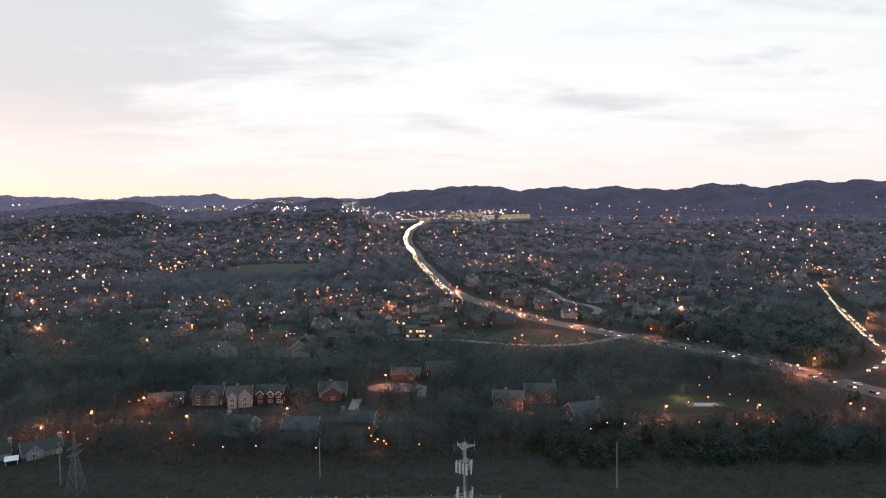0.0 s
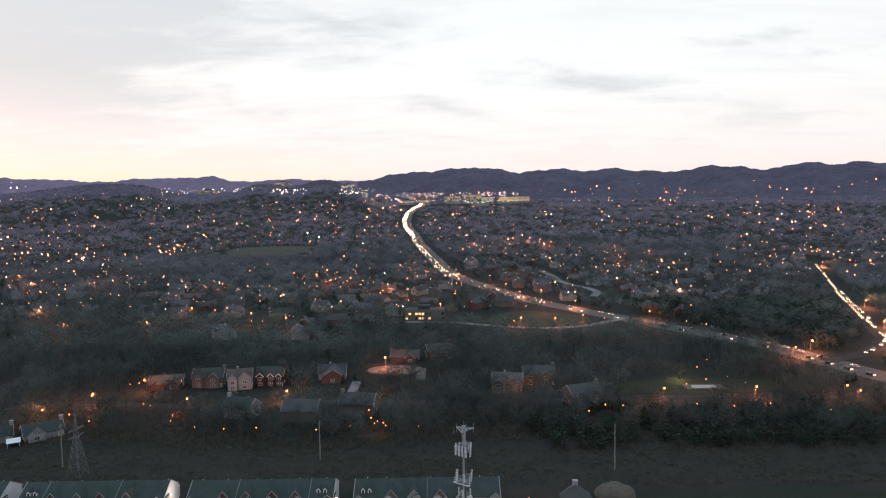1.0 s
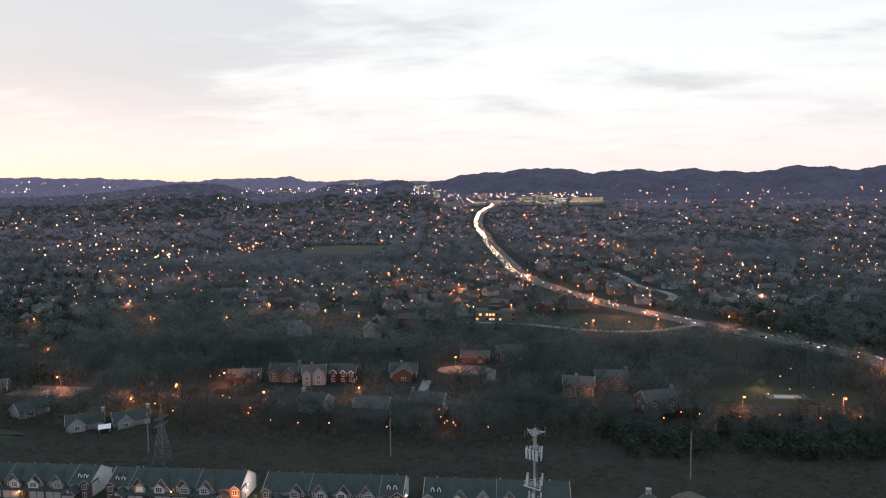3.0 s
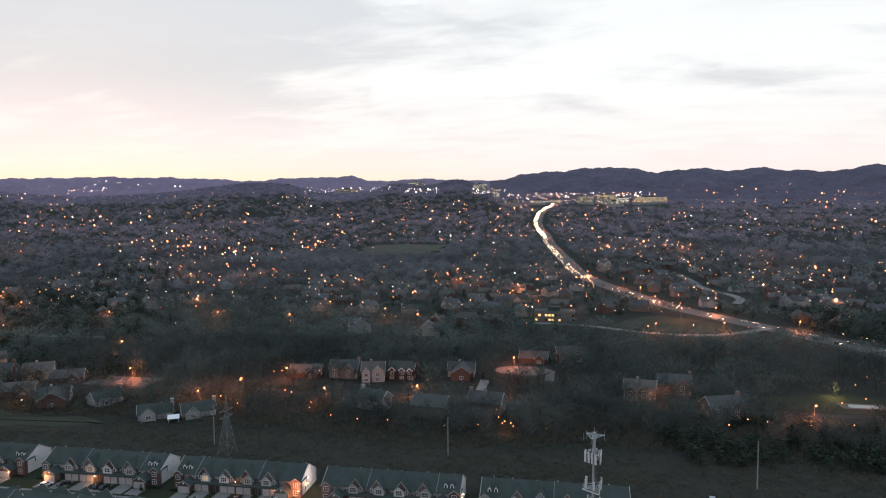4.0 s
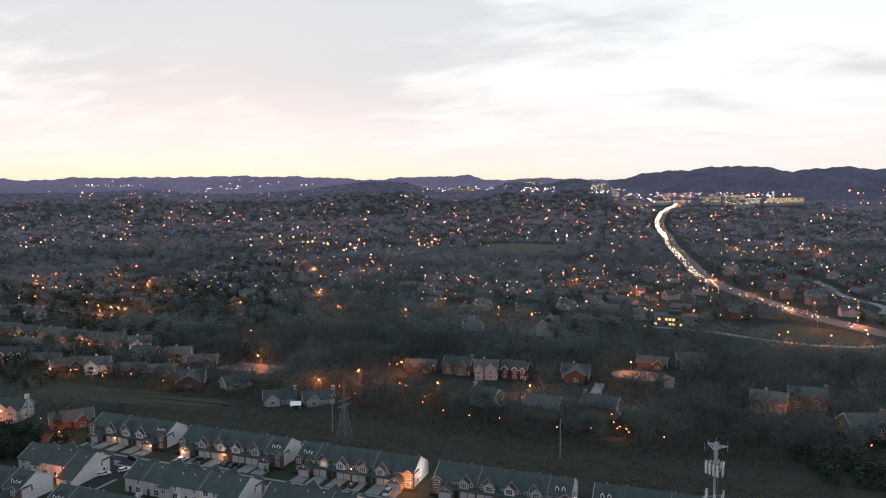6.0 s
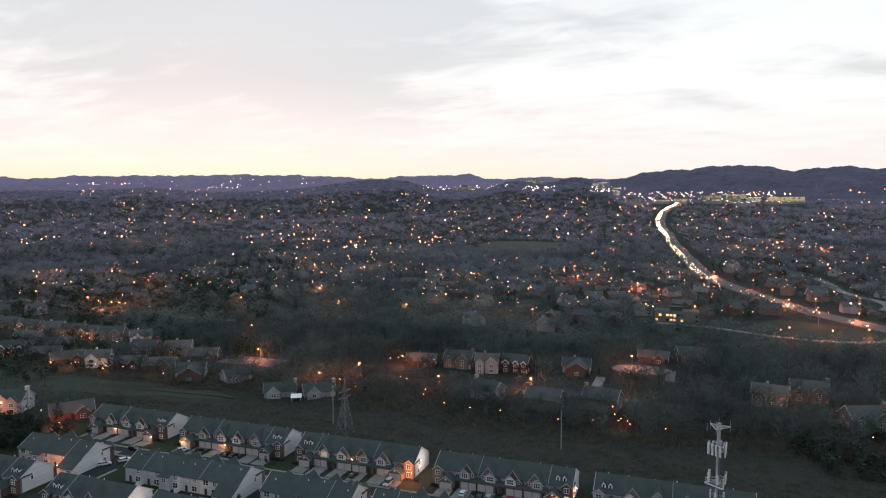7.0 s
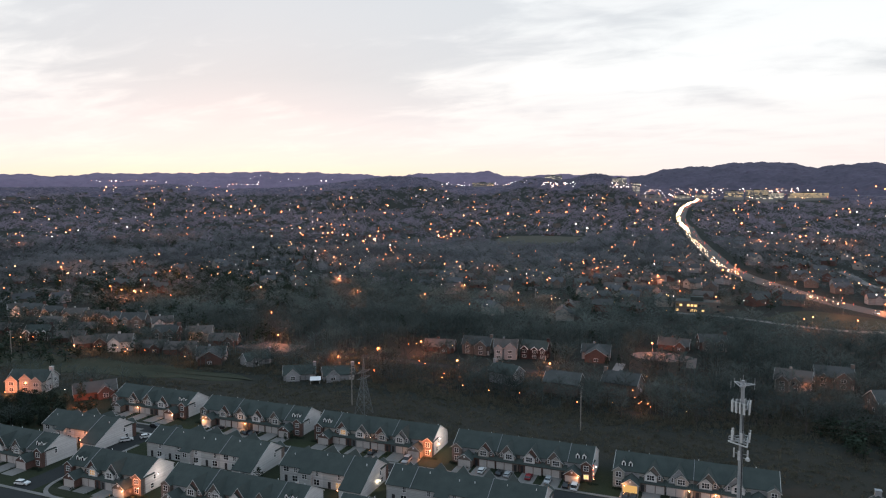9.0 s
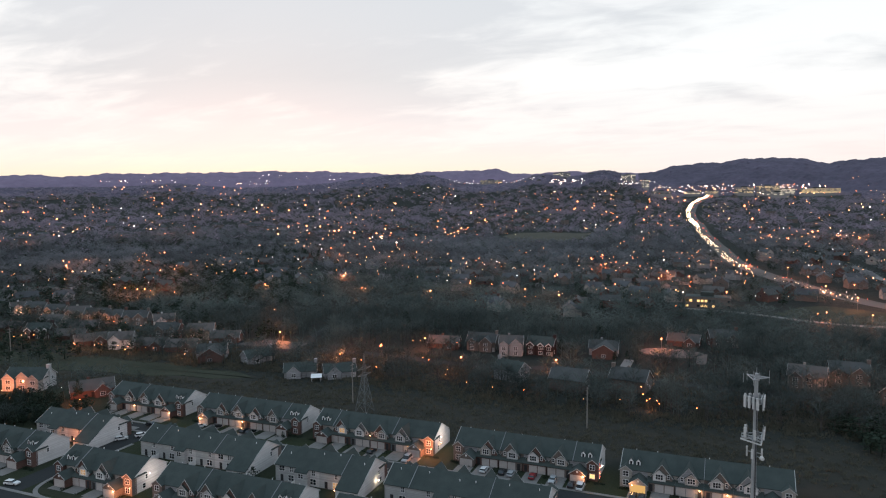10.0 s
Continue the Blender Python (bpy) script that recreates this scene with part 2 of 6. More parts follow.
M_DARK = mat("dark_shutter", (0.03, 0.03, 0.032), None, 0.6, bump=0.0)
M_GLASS = mat("dark_window_glass", (0.02, 0.024, 0.028), None, 0.08, fine=0.5, bump=0.0, spec=0.6)
M_GALV = mat("galvanised_steel", (0.42, 0.43, 0.43), (0.32, 0.33, 0.34), 0.5, metal=0.35, fine=2.0, coarse=0.3, bump=0.05)
M_ANTENNA = mat("antenna_plastic", (0.60, 0.59, 0.575), (0.48, 0.475, 0.465), 0.5, fine=2.0, bump=0.0)
M_STEEL_DARK = mat("weathered_lattice_steel", (0.19, 0.20, 0.20), (0.13, 0.14, 0.14), 0.6, metal=0.3, bump=0.0)
M_POLE = mat("weathered_pole_wood", (0.26, 0.24, 0.215), (0.18, 0.165, 0.15), 0.9, fine=4.0)
M_WIRE = mat("wire", (0.10, 0.10, 0.10), None, 0.5, metal=0.5, bump=0.0)
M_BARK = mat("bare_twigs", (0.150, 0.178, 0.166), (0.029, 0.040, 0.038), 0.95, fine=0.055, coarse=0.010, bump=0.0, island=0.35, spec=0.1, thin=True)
# Mid and far twigs pale towards violet with distance: haze put into the colour.
M_BARK_MID_HAZE = mat("hazed_mid_twigs", (0.246, 0.250, 0.264), (0.063, 0.069, 0.076), 0.95, fine=0.05, coarse=0.010, bump=0.0, island=0.2, spec=0.1, thin=True)
M_BARK_FAR_HAZE = mat("hazed_far_twigs", (0.360, 0.302, 0.364), (0.236, 0.203, 0.245), 0.95, fine=0.03, coarse=0.006, bump=0.0, island=0.12, spec=0.1, thin=True)
# Hill woods carry the violet of the hazy air in their base colour.
M_WOODS_HILL_HAZE = mat("hill_woods", (0.116, 0.098, 0.134), (0.068, 0.060, 0.082), 0.95, fine=0.03, coarse=0.006, bump=0.0, spec=0.1)
M_WOODS_FAR_HAZE = mat("far_range_woods", (0.225, 0.170, 0.235), (0.165, 0.128, 0.182), 0.95, fine=0.02, coarse=0.003, bump=0.0, spec=0.1)
M_TRUNK = mat("tree_bark", (0.085, 0.078, 0.072), (0.05, 0.047, 0.044), 0.95, fine=3.0, bump=0.3, spec=0.1)
M_EVERGREEN = mat("evergreen_needles", (0.024, 0.036, 0.024), (0.014, 0.023, 0.016), 0.9, fine=0.8, bump=0.0, island=0.4, spec=0.15)
M_BRUSH = mat("dry_brush", (0.126, 0.118, 0.088), (0.078, 0.077, 0.060), 0.95, fine=0.10, coarse=0.018, bump=0.0, island=0.2, spec=0.1, thin=True)
M_TYRE = mat("tyre_rubber", (0.015, 0.015, 0.016), None, 0.9, bump=0.0)
M_PAVING = mat("pale_wall_render", (0.28, 0.27, 0.265), (0.22, 0.215, 0.21), 0.8, fine=0.5, coarse=0.05, bump=0.0)
L_WARM = lit("warm_lamp", (1.0, 0.22, 0.075), 21.0, False)
L_AMBER = lit("amber_lamp", (1.0, 0.38, 0.18), 18.0, False)
L_WHITE = lit("white_lamp", (1.0, 0.80, 0.72), 14.0, False)
L_HEAD = lit("headlight", (1.0, 0.66, 0.40), 12.0, False)
L_TAIL = lit("tail_light", (1.0, 0.14, 0.08), 4.0, False)
L_WINDOW = lit("lit_window", (1.0, 0.66, 0.28), 1.5, False)
L_GARAGE = lit("lit_garage", (1.0, 0.58, 0.20), 0.75, False)
L_WINDOW_DIM = lit("dim_lit_window", (1.0, 0.60, 0.30), 0.5, False)

# ---------------------------------------------------------------- mesh helpers


class Geo:
    """Collects faces of one mesh."""

    def __init__(self):
        self.v, self.f = [], []

    def face(self, pts):
        n = len(self.v)
        self.v += [tuple(p) for p in pts]
        self.f.append(tuple(range(n, n + len(pts))))

    def box(self, x0, x1, y0, y1, z0, z1):
        n = len(self.v)
        self.v += [(x, y, z) for z in (z0, z1) for x, y in ((x0, y0), (x1, y0), (x1, y1), (x0, y1))]
        self.f += [tuple(n + i for i in q) for q in ((3, 2, 1, 0), (4, 5, 6, 7), (0, 1, 5, 4), (1, 2, 6, 5), (2, 3, 7, 6), (3, 0, 4, 7))]
        return self

    def prism(self, poly, axis, a, b):
        """A polygon in the plane across the axis, drawn out from a to b. axis x: (y, z); y: (x, z); z: (x, y)."""
        def put(p, t):
            return {"x": (t, p[0], p[1]), "y": (p[0], t, p[1]), "z": (p[0], p[1], t)}[axis]
        n, k = len(self.v), len(poly)
        self.v += [put(p, a) for p in poly] + [put(p, b) for p in poly]
        self.f += [tuple(range(n + k - 1, n - 1, -1)), tuple(range(n + k, n + 2 * k))]
        self.f += [(n + i, n + (i + 1) % k, n + k + (i + 1) % k, n + k + i) for i in range(k)]
        return self

    def bar(self, p, q, r0, r1=None, sides=4):
        """A tapering bar from p to q."""
        p, q = Vector(p), Vector(q)
        r1 = r0 if r1 is None else r1
        d = (q - p).normalized()
        u = d.orthogonal().normalized()
        w = d.cross(u)
        n = len(self.v)
        for c, r in ((p, r0), (q, r1)):
            self.v += [tuple(c + (u * math.cos(2 * math.pi * i / sides) + w * math.sin(2 * math.pi * i / sides)) * r) for i in range(sides)]
        self.f += [(n + i, n + (i + 1) % sides, n + sides + (i + 1) % sides, n + sides + i) for i in range(sides)]
        self.f += [tuple(range(n + sides - 1, n - 1, -1)), tuple(range(n + sides, n + 2 * sides))]
        return self

    def ball(self, c, r):
        n = len(self.v)
        x, y, z = c
        self.v += [(x + r, y, z), (x - r, y, z), (x, y + r, z), (x, y - r, z), (x, y, z + r), (x, y, z - r)]
        self.f += [tuple(n + i for i in t) for t in ((0, 2, 4), (2, 1, 4), (1, 3, 4), (3, 0, 4), (2, 0, 5), (1, 2, 5), (3, 1, 5), (0, 3, 5))]
        return self

    def lattice(self, us, vs, a, b, plane="y", back=None):
        """A frame in one piece: bars between the even cuts of us and vs, holes between the odd ones, from depth a to b.
        back: the depth of a panel that closes each hole."""
        put = (lambda u, v, t: (u, t, v)) if plane == "y" else (lambda u, v, t: (t, u, v))
        ids = {}

        def vid(i, j, t):
            if (i, j, t) not in ids:
                ids[(i, j, t)] = len(self.v)
                self.v.append(put(us[i], vs[j], t))
            return ids[(i, j, t)]
        n, m = len(us) - 1, len(vs) - 1

        def full(i, j):
            return 0 <= i < n and 0 <= j < m and not (i % 2 and j % 2)
        for i in range(n):
            for j in range(m):
                q = [(i, j), (i + 1, j), (i + 1, j + 1), (i, j + 1)]
                if full(i, j):
                    for t in (a, b):
                        self.f.append(tuple(vid(*p, t) for p in q))
                elif back is not None:
                    self.f.append(tuple(vid(*p, back) for p in q))
                for (p, r), (di, dj) in zip(((q[0], q[1]), (q[1], q[2]), (q[2], q[3]), (q[3], q[0])), ((0, -1), (1, 0), (0, 1), (-1, 0))):
                    if full(i, j) and not full(i + di, j + dj):
                        inside = 0 <= i + di < n and 0 <= j + dj < m
                        far = back if (back is not None and inside) else b
                        self.f.append((vid(*p, a), vid(*r, a), vid(*r, far), vid(*p, far)))
        return self

    def tube(self, pts, r, sides=3):
        """A thin line through points, in one piece."""
        n = len(self.v)
        for p in pts:
            self.v += [(p[0], p[1] + r * math.cos(6.2832 * i / sides), p[2] + r * math.sin(6.2832 * i / sides)) for i in range(sides)]
        for k in range(len(pts) - 1):
            s = n + k * sides
            self.f += [(s + i, s + (i + 1) % sides, s + sides + (i + 1) % sides, s + sides + i) for i in range(sides)]
        return self

    def sheet(self, eave, ridge, thick, x0, x1):
        """One roof slope: eave and ridge are (y, z), drawn along x."""
        (ya, za), (yb, zb) = eave, ridge
        return self.prism([(ya, za), (yb, zb), (yb, zb + thick), (ya, za + thick)], "x", x0, x1)

    def sheet_y(self, eave, ridge, thick, y0, y1):
        (xa, za), (xb, zb) = eave, ridge
        return self.prism([(xa, za), (xb, zb), (xb, zb + thick), (xa, za + thick)], "y", y0, y1)

    def mesh(self, name, material):
        me = bpy.data.meshes.new(name)
        me.from_pydata(self.v, [], self.f)
        if material:
            me.materials.append(material)
        b = bmesh.new()
        b.from_mesh(me)
        bmesh.ops.recalc_face_normals(b, faces=b.faces[:])
        b.to_mesh(me)
        b.free()
        return me


def part(name, geo, material, parent, label=""):
    ob = new(name, geo if isinstance(geo, bpy.types.Mesh) else geo.mesh(name, material))
    ob.parent = parent
    if label:
        ob["label"] = label
    return ob


def thing(name, label, category, group="", kind=""):
    return tagged(new(name), label, category, group, kind)


def raw_mesh(name, verts, faces, material):
    """A large mesh of triangles from numpy arrays."""
    me = bpy.data.meshes.new(name)
    me.vertices.add(len(verts))
    me.vertices.foreach_set("co", np.ascontiguousarray(verts, np.float32).ravel())
    me.loops.add(len(faces) * 3)
    me.loops.foreach_set("vertex_index", np.ascontiguousarray(faces, np.int32).ravel())
    me.polygons.add(len(faces))
    me.polygons.foreach_set("loop_start", np.arange(0, len(faces) * 3, 3, dtype=np.int32))
    me.materials.append(material)
    me.update(calc_edges=True)
    return me


# ---------------------------------------------------------------- ground and hills
RNG = np.random.default_rng(7)
# the near wooded ridge: bearing in degrees and height of its crest
RIDGE_AZ = [-62, -48, -43, -38.6, -34.9, -30.7, -28.5, -26.5, -23.5, -21.2, -19, -16, -14.7, -13.5, -11.7, -9.4, -7.8, -6.2, -4.5, 45]
RIDGE_Z = [113, 115, 127, 111, 115, 131, 145, 160, 157, 130, 121, 126, 156, 156, 144, 171, 154, 118, 74, 74]
FAR_BUMPS = [(-53.0, 12, 1.2), (-47.6, 20, 1.9), (-44.0, 22, 2.2), (-40.0, 20, 2.6), (-35.9, 24, 2.2), (-32.2, 22, 1.8), (-29.0, 16, 2.0),
             (-23.0, 22, 1.7), (-20.5, 22, 1.2), (-18.2, 34, 1.3), (-12.0, 14, 2.0)]
RIGHT_BUMPS = [(-2.4, 20, 2.0), (1.7, 44, 2.5), (4.6, 28, 1.5), (8.6, 26, 1.9), (10.6, 20, 1.2), (13.8, 30, 1.5), (16.6, 10, 1.5), (21.2, 30, 1.4), (23.3, 20, 1.0), (28.0, 32, 1.8), (31.4, 28, 1.3), (36.0, 30, 2.5)]


def smooth(t):
    t = np.clip(t, 0, 1)
    return t * t * (3 - 2 * t)


def waves(x, y):
    return np.sin(x * 0.0071 + 1.3) * np.cos(y * 0.0057 + 0.4) + 0.6 * np.sin(x * 0.0163 - y * 0.0121) + 0.35 * np.cos(x * 0.031 + y * 0.027 + 2.0)


def ground_z(x, y):
    x, y = np.asarray(x, float), np.asarray(y, float)
    d, az = np.hypot(x, y), np.degrees(np.arctan2(x, y))
    z = 75 * smooth((d - 600) / 2100) + 3.5 * smooth((d - 450) / 900) * waves(x, y)
    ridge = sum(np.interp(az + k, RIDGE_AZ, RIDGE_Z) for k in (-0.7, -0.25, 0.25, 0.7)) / 4 - 7
    z = np.maximum(z, z + (ridge - z) * smooth((d - 1750 - 60 * np.sin(az * 0.9)) / 900) * (1 - 0.3 * smooth((d - 2750) / 500)))
    crest = 199 - 13 * smooth((-37 - az) / 9)
    for a, h, w in FAR_BUMPS:
        crest = crest + h * np.exp(-((az - a) / w) ** 2)
    crest = crest + 2.5 * np.sin(az * 3.1) + 1.6 * np.sin(az * 7.7 + 1)
    z = np.maximum(z, crest * smooth((d - 3500) / 950))
    crest = 70 + 136 * smooth((az + 10.2) / 6.3)
    for a, h, w in RIGHT_BUMPS:
        crest = crest + h * np.exp(-((az - a) / w) ** 2)
    crest = crest + 2.5 * np.sin(az * 2.7) + 1.8 * np.sin(az * 6.1 + 2)
    z = np.maximum(z, crest * smooth((d - 2700) / 1250))
    return z


def build_ground():
    radii = np.concatenate([[0.0], np.linspace(40, 700, 34), 700 * np.exp(np.linspace(0, math.log(4980 / 700), 112))[1:]])
    az = np.radians(np.concatenate([np.linspace(-70, 45, 461), np.linspace(45, 290, 90)[1:-1]]))
    n, k = len(az), len(radii)
    x = np.outer(radii, np.sin(az))
    y = np.outer(radii, np.cos(az))
    v = np.stack([x, y, ground_z(x, y)], -1).reshape(-1, 3)
    i = np.arange(k - 1)[:, None] * n
    j = np.arange(n)[None]
    a, b = i + j, i + (j + 1) % n
    f = np.concatenate([np.stack([a, b + n, b], -1).reshape(-1, 3), np.stack([a, a + n, b + n], -1).reshape(-1, 3)])
    me = raw_mesh("ground", v, f, M_GROUND)
    me.polygons.foreach_set("use_smooth", np.ones(len(f), bool))
    tagged(new("ground", me), "winter valley floor of leaf litter and dry grass rising to wooded hills", "ground", kind="structure")


build_ground()


def spline(pts, step=6.0):
    """A smooth line through plan points, cut into even steps."""
    p = [Vector(q) for q in pts]
    p = [p[0] * 2 - p[1]] + p + [p[-1] * 2 - p[-2]]
    out = []
    for a, b, c, d in zip(p, p[1:], p[2:], p[3:]):
        n = max(2, int((c - b).length / step))
        for i in range(n):
            t = i / n
            out.append(0.5 * (2 * b + (c - a) * t + (2 * a - 5 * b + 4 * c - d) * t * t + (3 * b - a - 3 * c + d) * t ** 3))
    return out + [p[-2]]


def ribbon(name, line, width, material, label, category, lift=0.04, thick=0.5, parent=None, kind="structure"):
    g = Geo()
    rows = []
    for i, p in enumerate(line):
        t = (line[min(i + 1, len(line) - 1)] - line[max(i - 1, 0)]).normalized()
        s = Vector((-t.y, t.x)) * width / 2
        up = lift + 0.0012 * max(0, p.length - 500)
        z = float(ground_z(p.x, p.y)) + up
        rows.append([(p.x + s.x, p.y + s.y, z), (p.x - s.x, p.y - s.y, z), (p.x - s.x, p.y - s.y, z - thick), (p.x + s.x, p.y + s.y, z - thick)])
    n = len(g.v)
    for r in rows:
        g.v += r
    for i in range(len(rows) - 1):
        a = n + 4 * i
        g.f += [(a + j, a + (j + 1) % 4, a + 4 + (j + 1) % 4, a + 4 + j) for j in range(4)]
    me = g.mesh(name, material)
    if parent:
        return part(name, me, material, parent)
    return tagged(new(name, me), label, category, kind=kind)


HIGHWAY = spline([(300, 255), (262, 320), (238, 372), (226, 411), (212, 453), (185, 497), (153, 547), (120, 599), (91, 650), (60, 731), (41, 776), (22, 825), (6, 888), (-5, 986),
                  (-20, 1098), (-40, 1273), (-62, 1500), (-77, 1650), (-81, 1750), (-79, 1935), (-68, 2120), (-56, 2300), (-42, 2560), (-36, 2700)], 12)
CROSSROAD = spline([(502, 925), (480, 876), (390, 672), (345, 564), (314, 494), (297, 457), (258, 418), (228, 404)], 8)
RAMP = spline([(-30, 552), (5, 548), (33, 535), (54, 525), (75, 519), (97, 520), (120, 531), (149, 556)], 8)
LANE = spline([(-470, 385), (-400, 362), (-330, 345), (-290, 338), (-237, 330), (-180, 338), (-120, 333), (-76, 342), (-33, 335), (30, 333), (108, 336), (153, 336), (200, 334), (250, 345)], 8)
ESTATE_STREET = spline([(128, 880), (136, 842), (138, 794), (146, 755), (157, 731), (160, 700), (150, 672)], 8)
BEND = spline([(-205, 428), (-232, 408), (-241, 390), (-235, 368), (-227, 348), (-228, 333)], 6)
WOOD_ROAD = spline([(-600, 470), (-520, 456), (-450, 448), (-390, 446), (-335, 448)], 8)
ROADS = [(HIGHWAY, 26), (CROSSROAD, 15), (RAMP, 9), (LANE, 8), (ESTATE_STREET, 9), (BEND, 8), (WOOD_ROAD, 9)]
ribbon("road_1", HIGHWAY, 21, M_HIGHWAY, "four-lane worn grey highway, paled for headlight glow, winding to the hills", "road", 0.10)
ribbon("road_2", CROSSROAD, 10, M_ASPHALT, "two-lane asphalt road meeting the highway", "road", 0.16)
ribbon("road_3", RAMP, 6.5, M_CONCRETE, "pale concrete access road beside the woods", "road", 0.22)
ribbon("road_4", LANE, 7, M_ASPHALT, "narrow suburban asphalt lane under bare trees", "road", 0.08)
ribbon("road_5", ESTATE_STREET, 8, M_CONCRETE, "pale concrete street winding through an estate", "road", 0.20)
ribbon("road_6", BEND, 4.2, M_ASPHALT, "worn drive bending away into the woods", "road", 0.12)
ribbon("road_7", WOOD_ROAD, 7, M_HIGHWAY, "worn road behind a line of bare trees", "road", 0.12)

# ---------------------------------------------------------------- town houses
M_SIDING_DARK = mat("slate_grey_siding", (0.155, 0.165, 0.170), (0.115, 0.124, 0.130), 0.65, fine=1.0, coarse=0.2, bump=0.05, brick=(40.0, 0.20, (0.75, 0.75, 0.75)))
M_SIDING_PALE = mat("pale_beige_siding", (0.49, 0.49, 0.48), (0.41, 0.41, 0.405), 0.6, fine=1.0, coarse=0.15, bump=0.05, brick=(40.0, 0.20, (0.82, 0.82, 0.82)))
W, EAVE, RIDGE, DEEP = 7.8, 5.25, 8.8, 12.4


def cuts(c, w, b, n, bar=0.05):
    """Cuts across a frame: n lights of equal width between bars, with a border b."""
    out = [c - w / 2 - b, c - w / 2]
    for i in range(1, n):
        x = c - w / 2 + w * i / n
        out += [x - bar, x + bar]
    return out + [c + w / 2, c + w / 2 + b]


def window(parent, x, y, z, w, h, facing=-1, glow=None, cross=2):
    """A trimmed window in a wall across y (facing -1: seen from -y)."""
    f = Geo().lattice(cuts(x, w, 0.10, cross), cuts(z + h / 2, h, 0.10, 2, 0.03), y + 0.09 * facing, y, "y")
    o = part("window", f, M_TRIM, parent)
    part("pane", Geo().box(x - w / 2, x + w / 2, *sorted((y, y + 0.03 * facing)), z, z + h), glow or M_GLASS, o)
    return o


def side_window(parent, x, y, z, w, h, facing=1, glow=None):
    f = Geo().lattice(cuts(y, w, 0.12, 1), cuts(z + h / 2, h, 0.12, 2, 0.03), x + 0.09 * facing, x, "x")
    o = part("window", f, M_TRIM, parent)
    part("pane", Geo().box(*sorted((x, x + 0.03 * facing)), y - w / 2, y + w / 2, z, z + h), glow or M_GLASS, o)


def garage_door(parent, x, y, w, h=2.25, glow=None):
    """A panelled door with its trim."""
    g = Geo().lattice(cuts(x, w, 0.14, max(2, int(w / 0.75)), 0.06), cuts(h / 2 + 0.02, h, 0.10, 4, 0.05), y - 0.07, y, "y", y - 0.04)
    part("garage_door", g, glow or M_GARAGE, parent)


def gable_roof(parent, xc, w, y0, y1, eave, rise, thick=0.16, over=0.35, material=None, trim=True):
    """A roof with its ridge along y, over x from xc - w/2 to xc + w/2, and white barge boards at y0."""
    k = rise / (w / 2)
    g = Geo()
    lo = eave - k * over
    g.sheet_y((xc - w / 2 - over, lo), (xc, eave + rise), thick, y0, y1).sheet_y((xc + w / 2 + over, lo), (xc, eave + rise), thick, y0, y1)
    o = part("roof", g, material or M_SHINGLE, parent)
    if not trim:
        return o
    t = Geo()
    for s in (-1, 1):
        e, r = (xc + s * (w / 2 + over), lo - 0.06), (xc, eave + rise - 0.06)
        t.prism([e, r, (r[0], r[1] + 0.19), (e[0], e[1] + 0.19)], "y", y0 - 0.10, y0 - 0.02)
    part("barge_board", t, M_BARGE, o)
    return o


def end_bay(parent, x0, side, brick, glow, garage_glow=None):
    """The end home of a row: a narrow two-storey gable at the outer end and a gabled garage in front of the rest. side -1: outer end at x0."""
    bw = 3.4
    bx = x0 + bw / 2 if side < 0 else x0 + W - bw / 2
    g = Geo()
    k = 0.75
    g.prism([(bx - bw / 2, 0), (bx + bw / 2, 0), (bx + bw / 2, EAVE), (bx, EAVE + bw / 2 * k), (bx - bw / 2, EAVE)], "y", -1.3, 0.5)
    bay = part("gable_bay", g, brick, parent)
    gable_roof(bay, bx, bw, -1.55, 4.2, EAVE, bw / 2 * k)
    window(bay, bx, -1.3, 3.4, 1.5, 1.5, -1)
    window(bay, bx, -1.3, 0.7, 1.5, 1.5, -1, glow)
    gw = W - bw - 0.1
    gx = x0 + bw + gw / 2 if side < 0 else x0 + gw / 2
    gw += 0.5
    g = Geo().prism([(gx - gw / 2, 0), (gx + gw / 2, 0), (gx + gw / 2, 2.7), (gx, 2.7 + gw / 2 * 0.72), (gx - gw / 2, 2.7)], "y", -4.4, -0.01)
    gar = part("garage", g, brick, parent)
    gable_roof(gar, gx, gw, -4.65, 0.3, 2.7, gw / 2 * 0.72)
    garage_door(gar, gx, -4.4, 3.9, 2.25, garage_glow)
    g = Geo().box(gx - 0.28, gx + 0.28, -4.47, -4.4, 3.2, 3.75)
    part("louvre", g, M_TRIM, gar)
    return gx


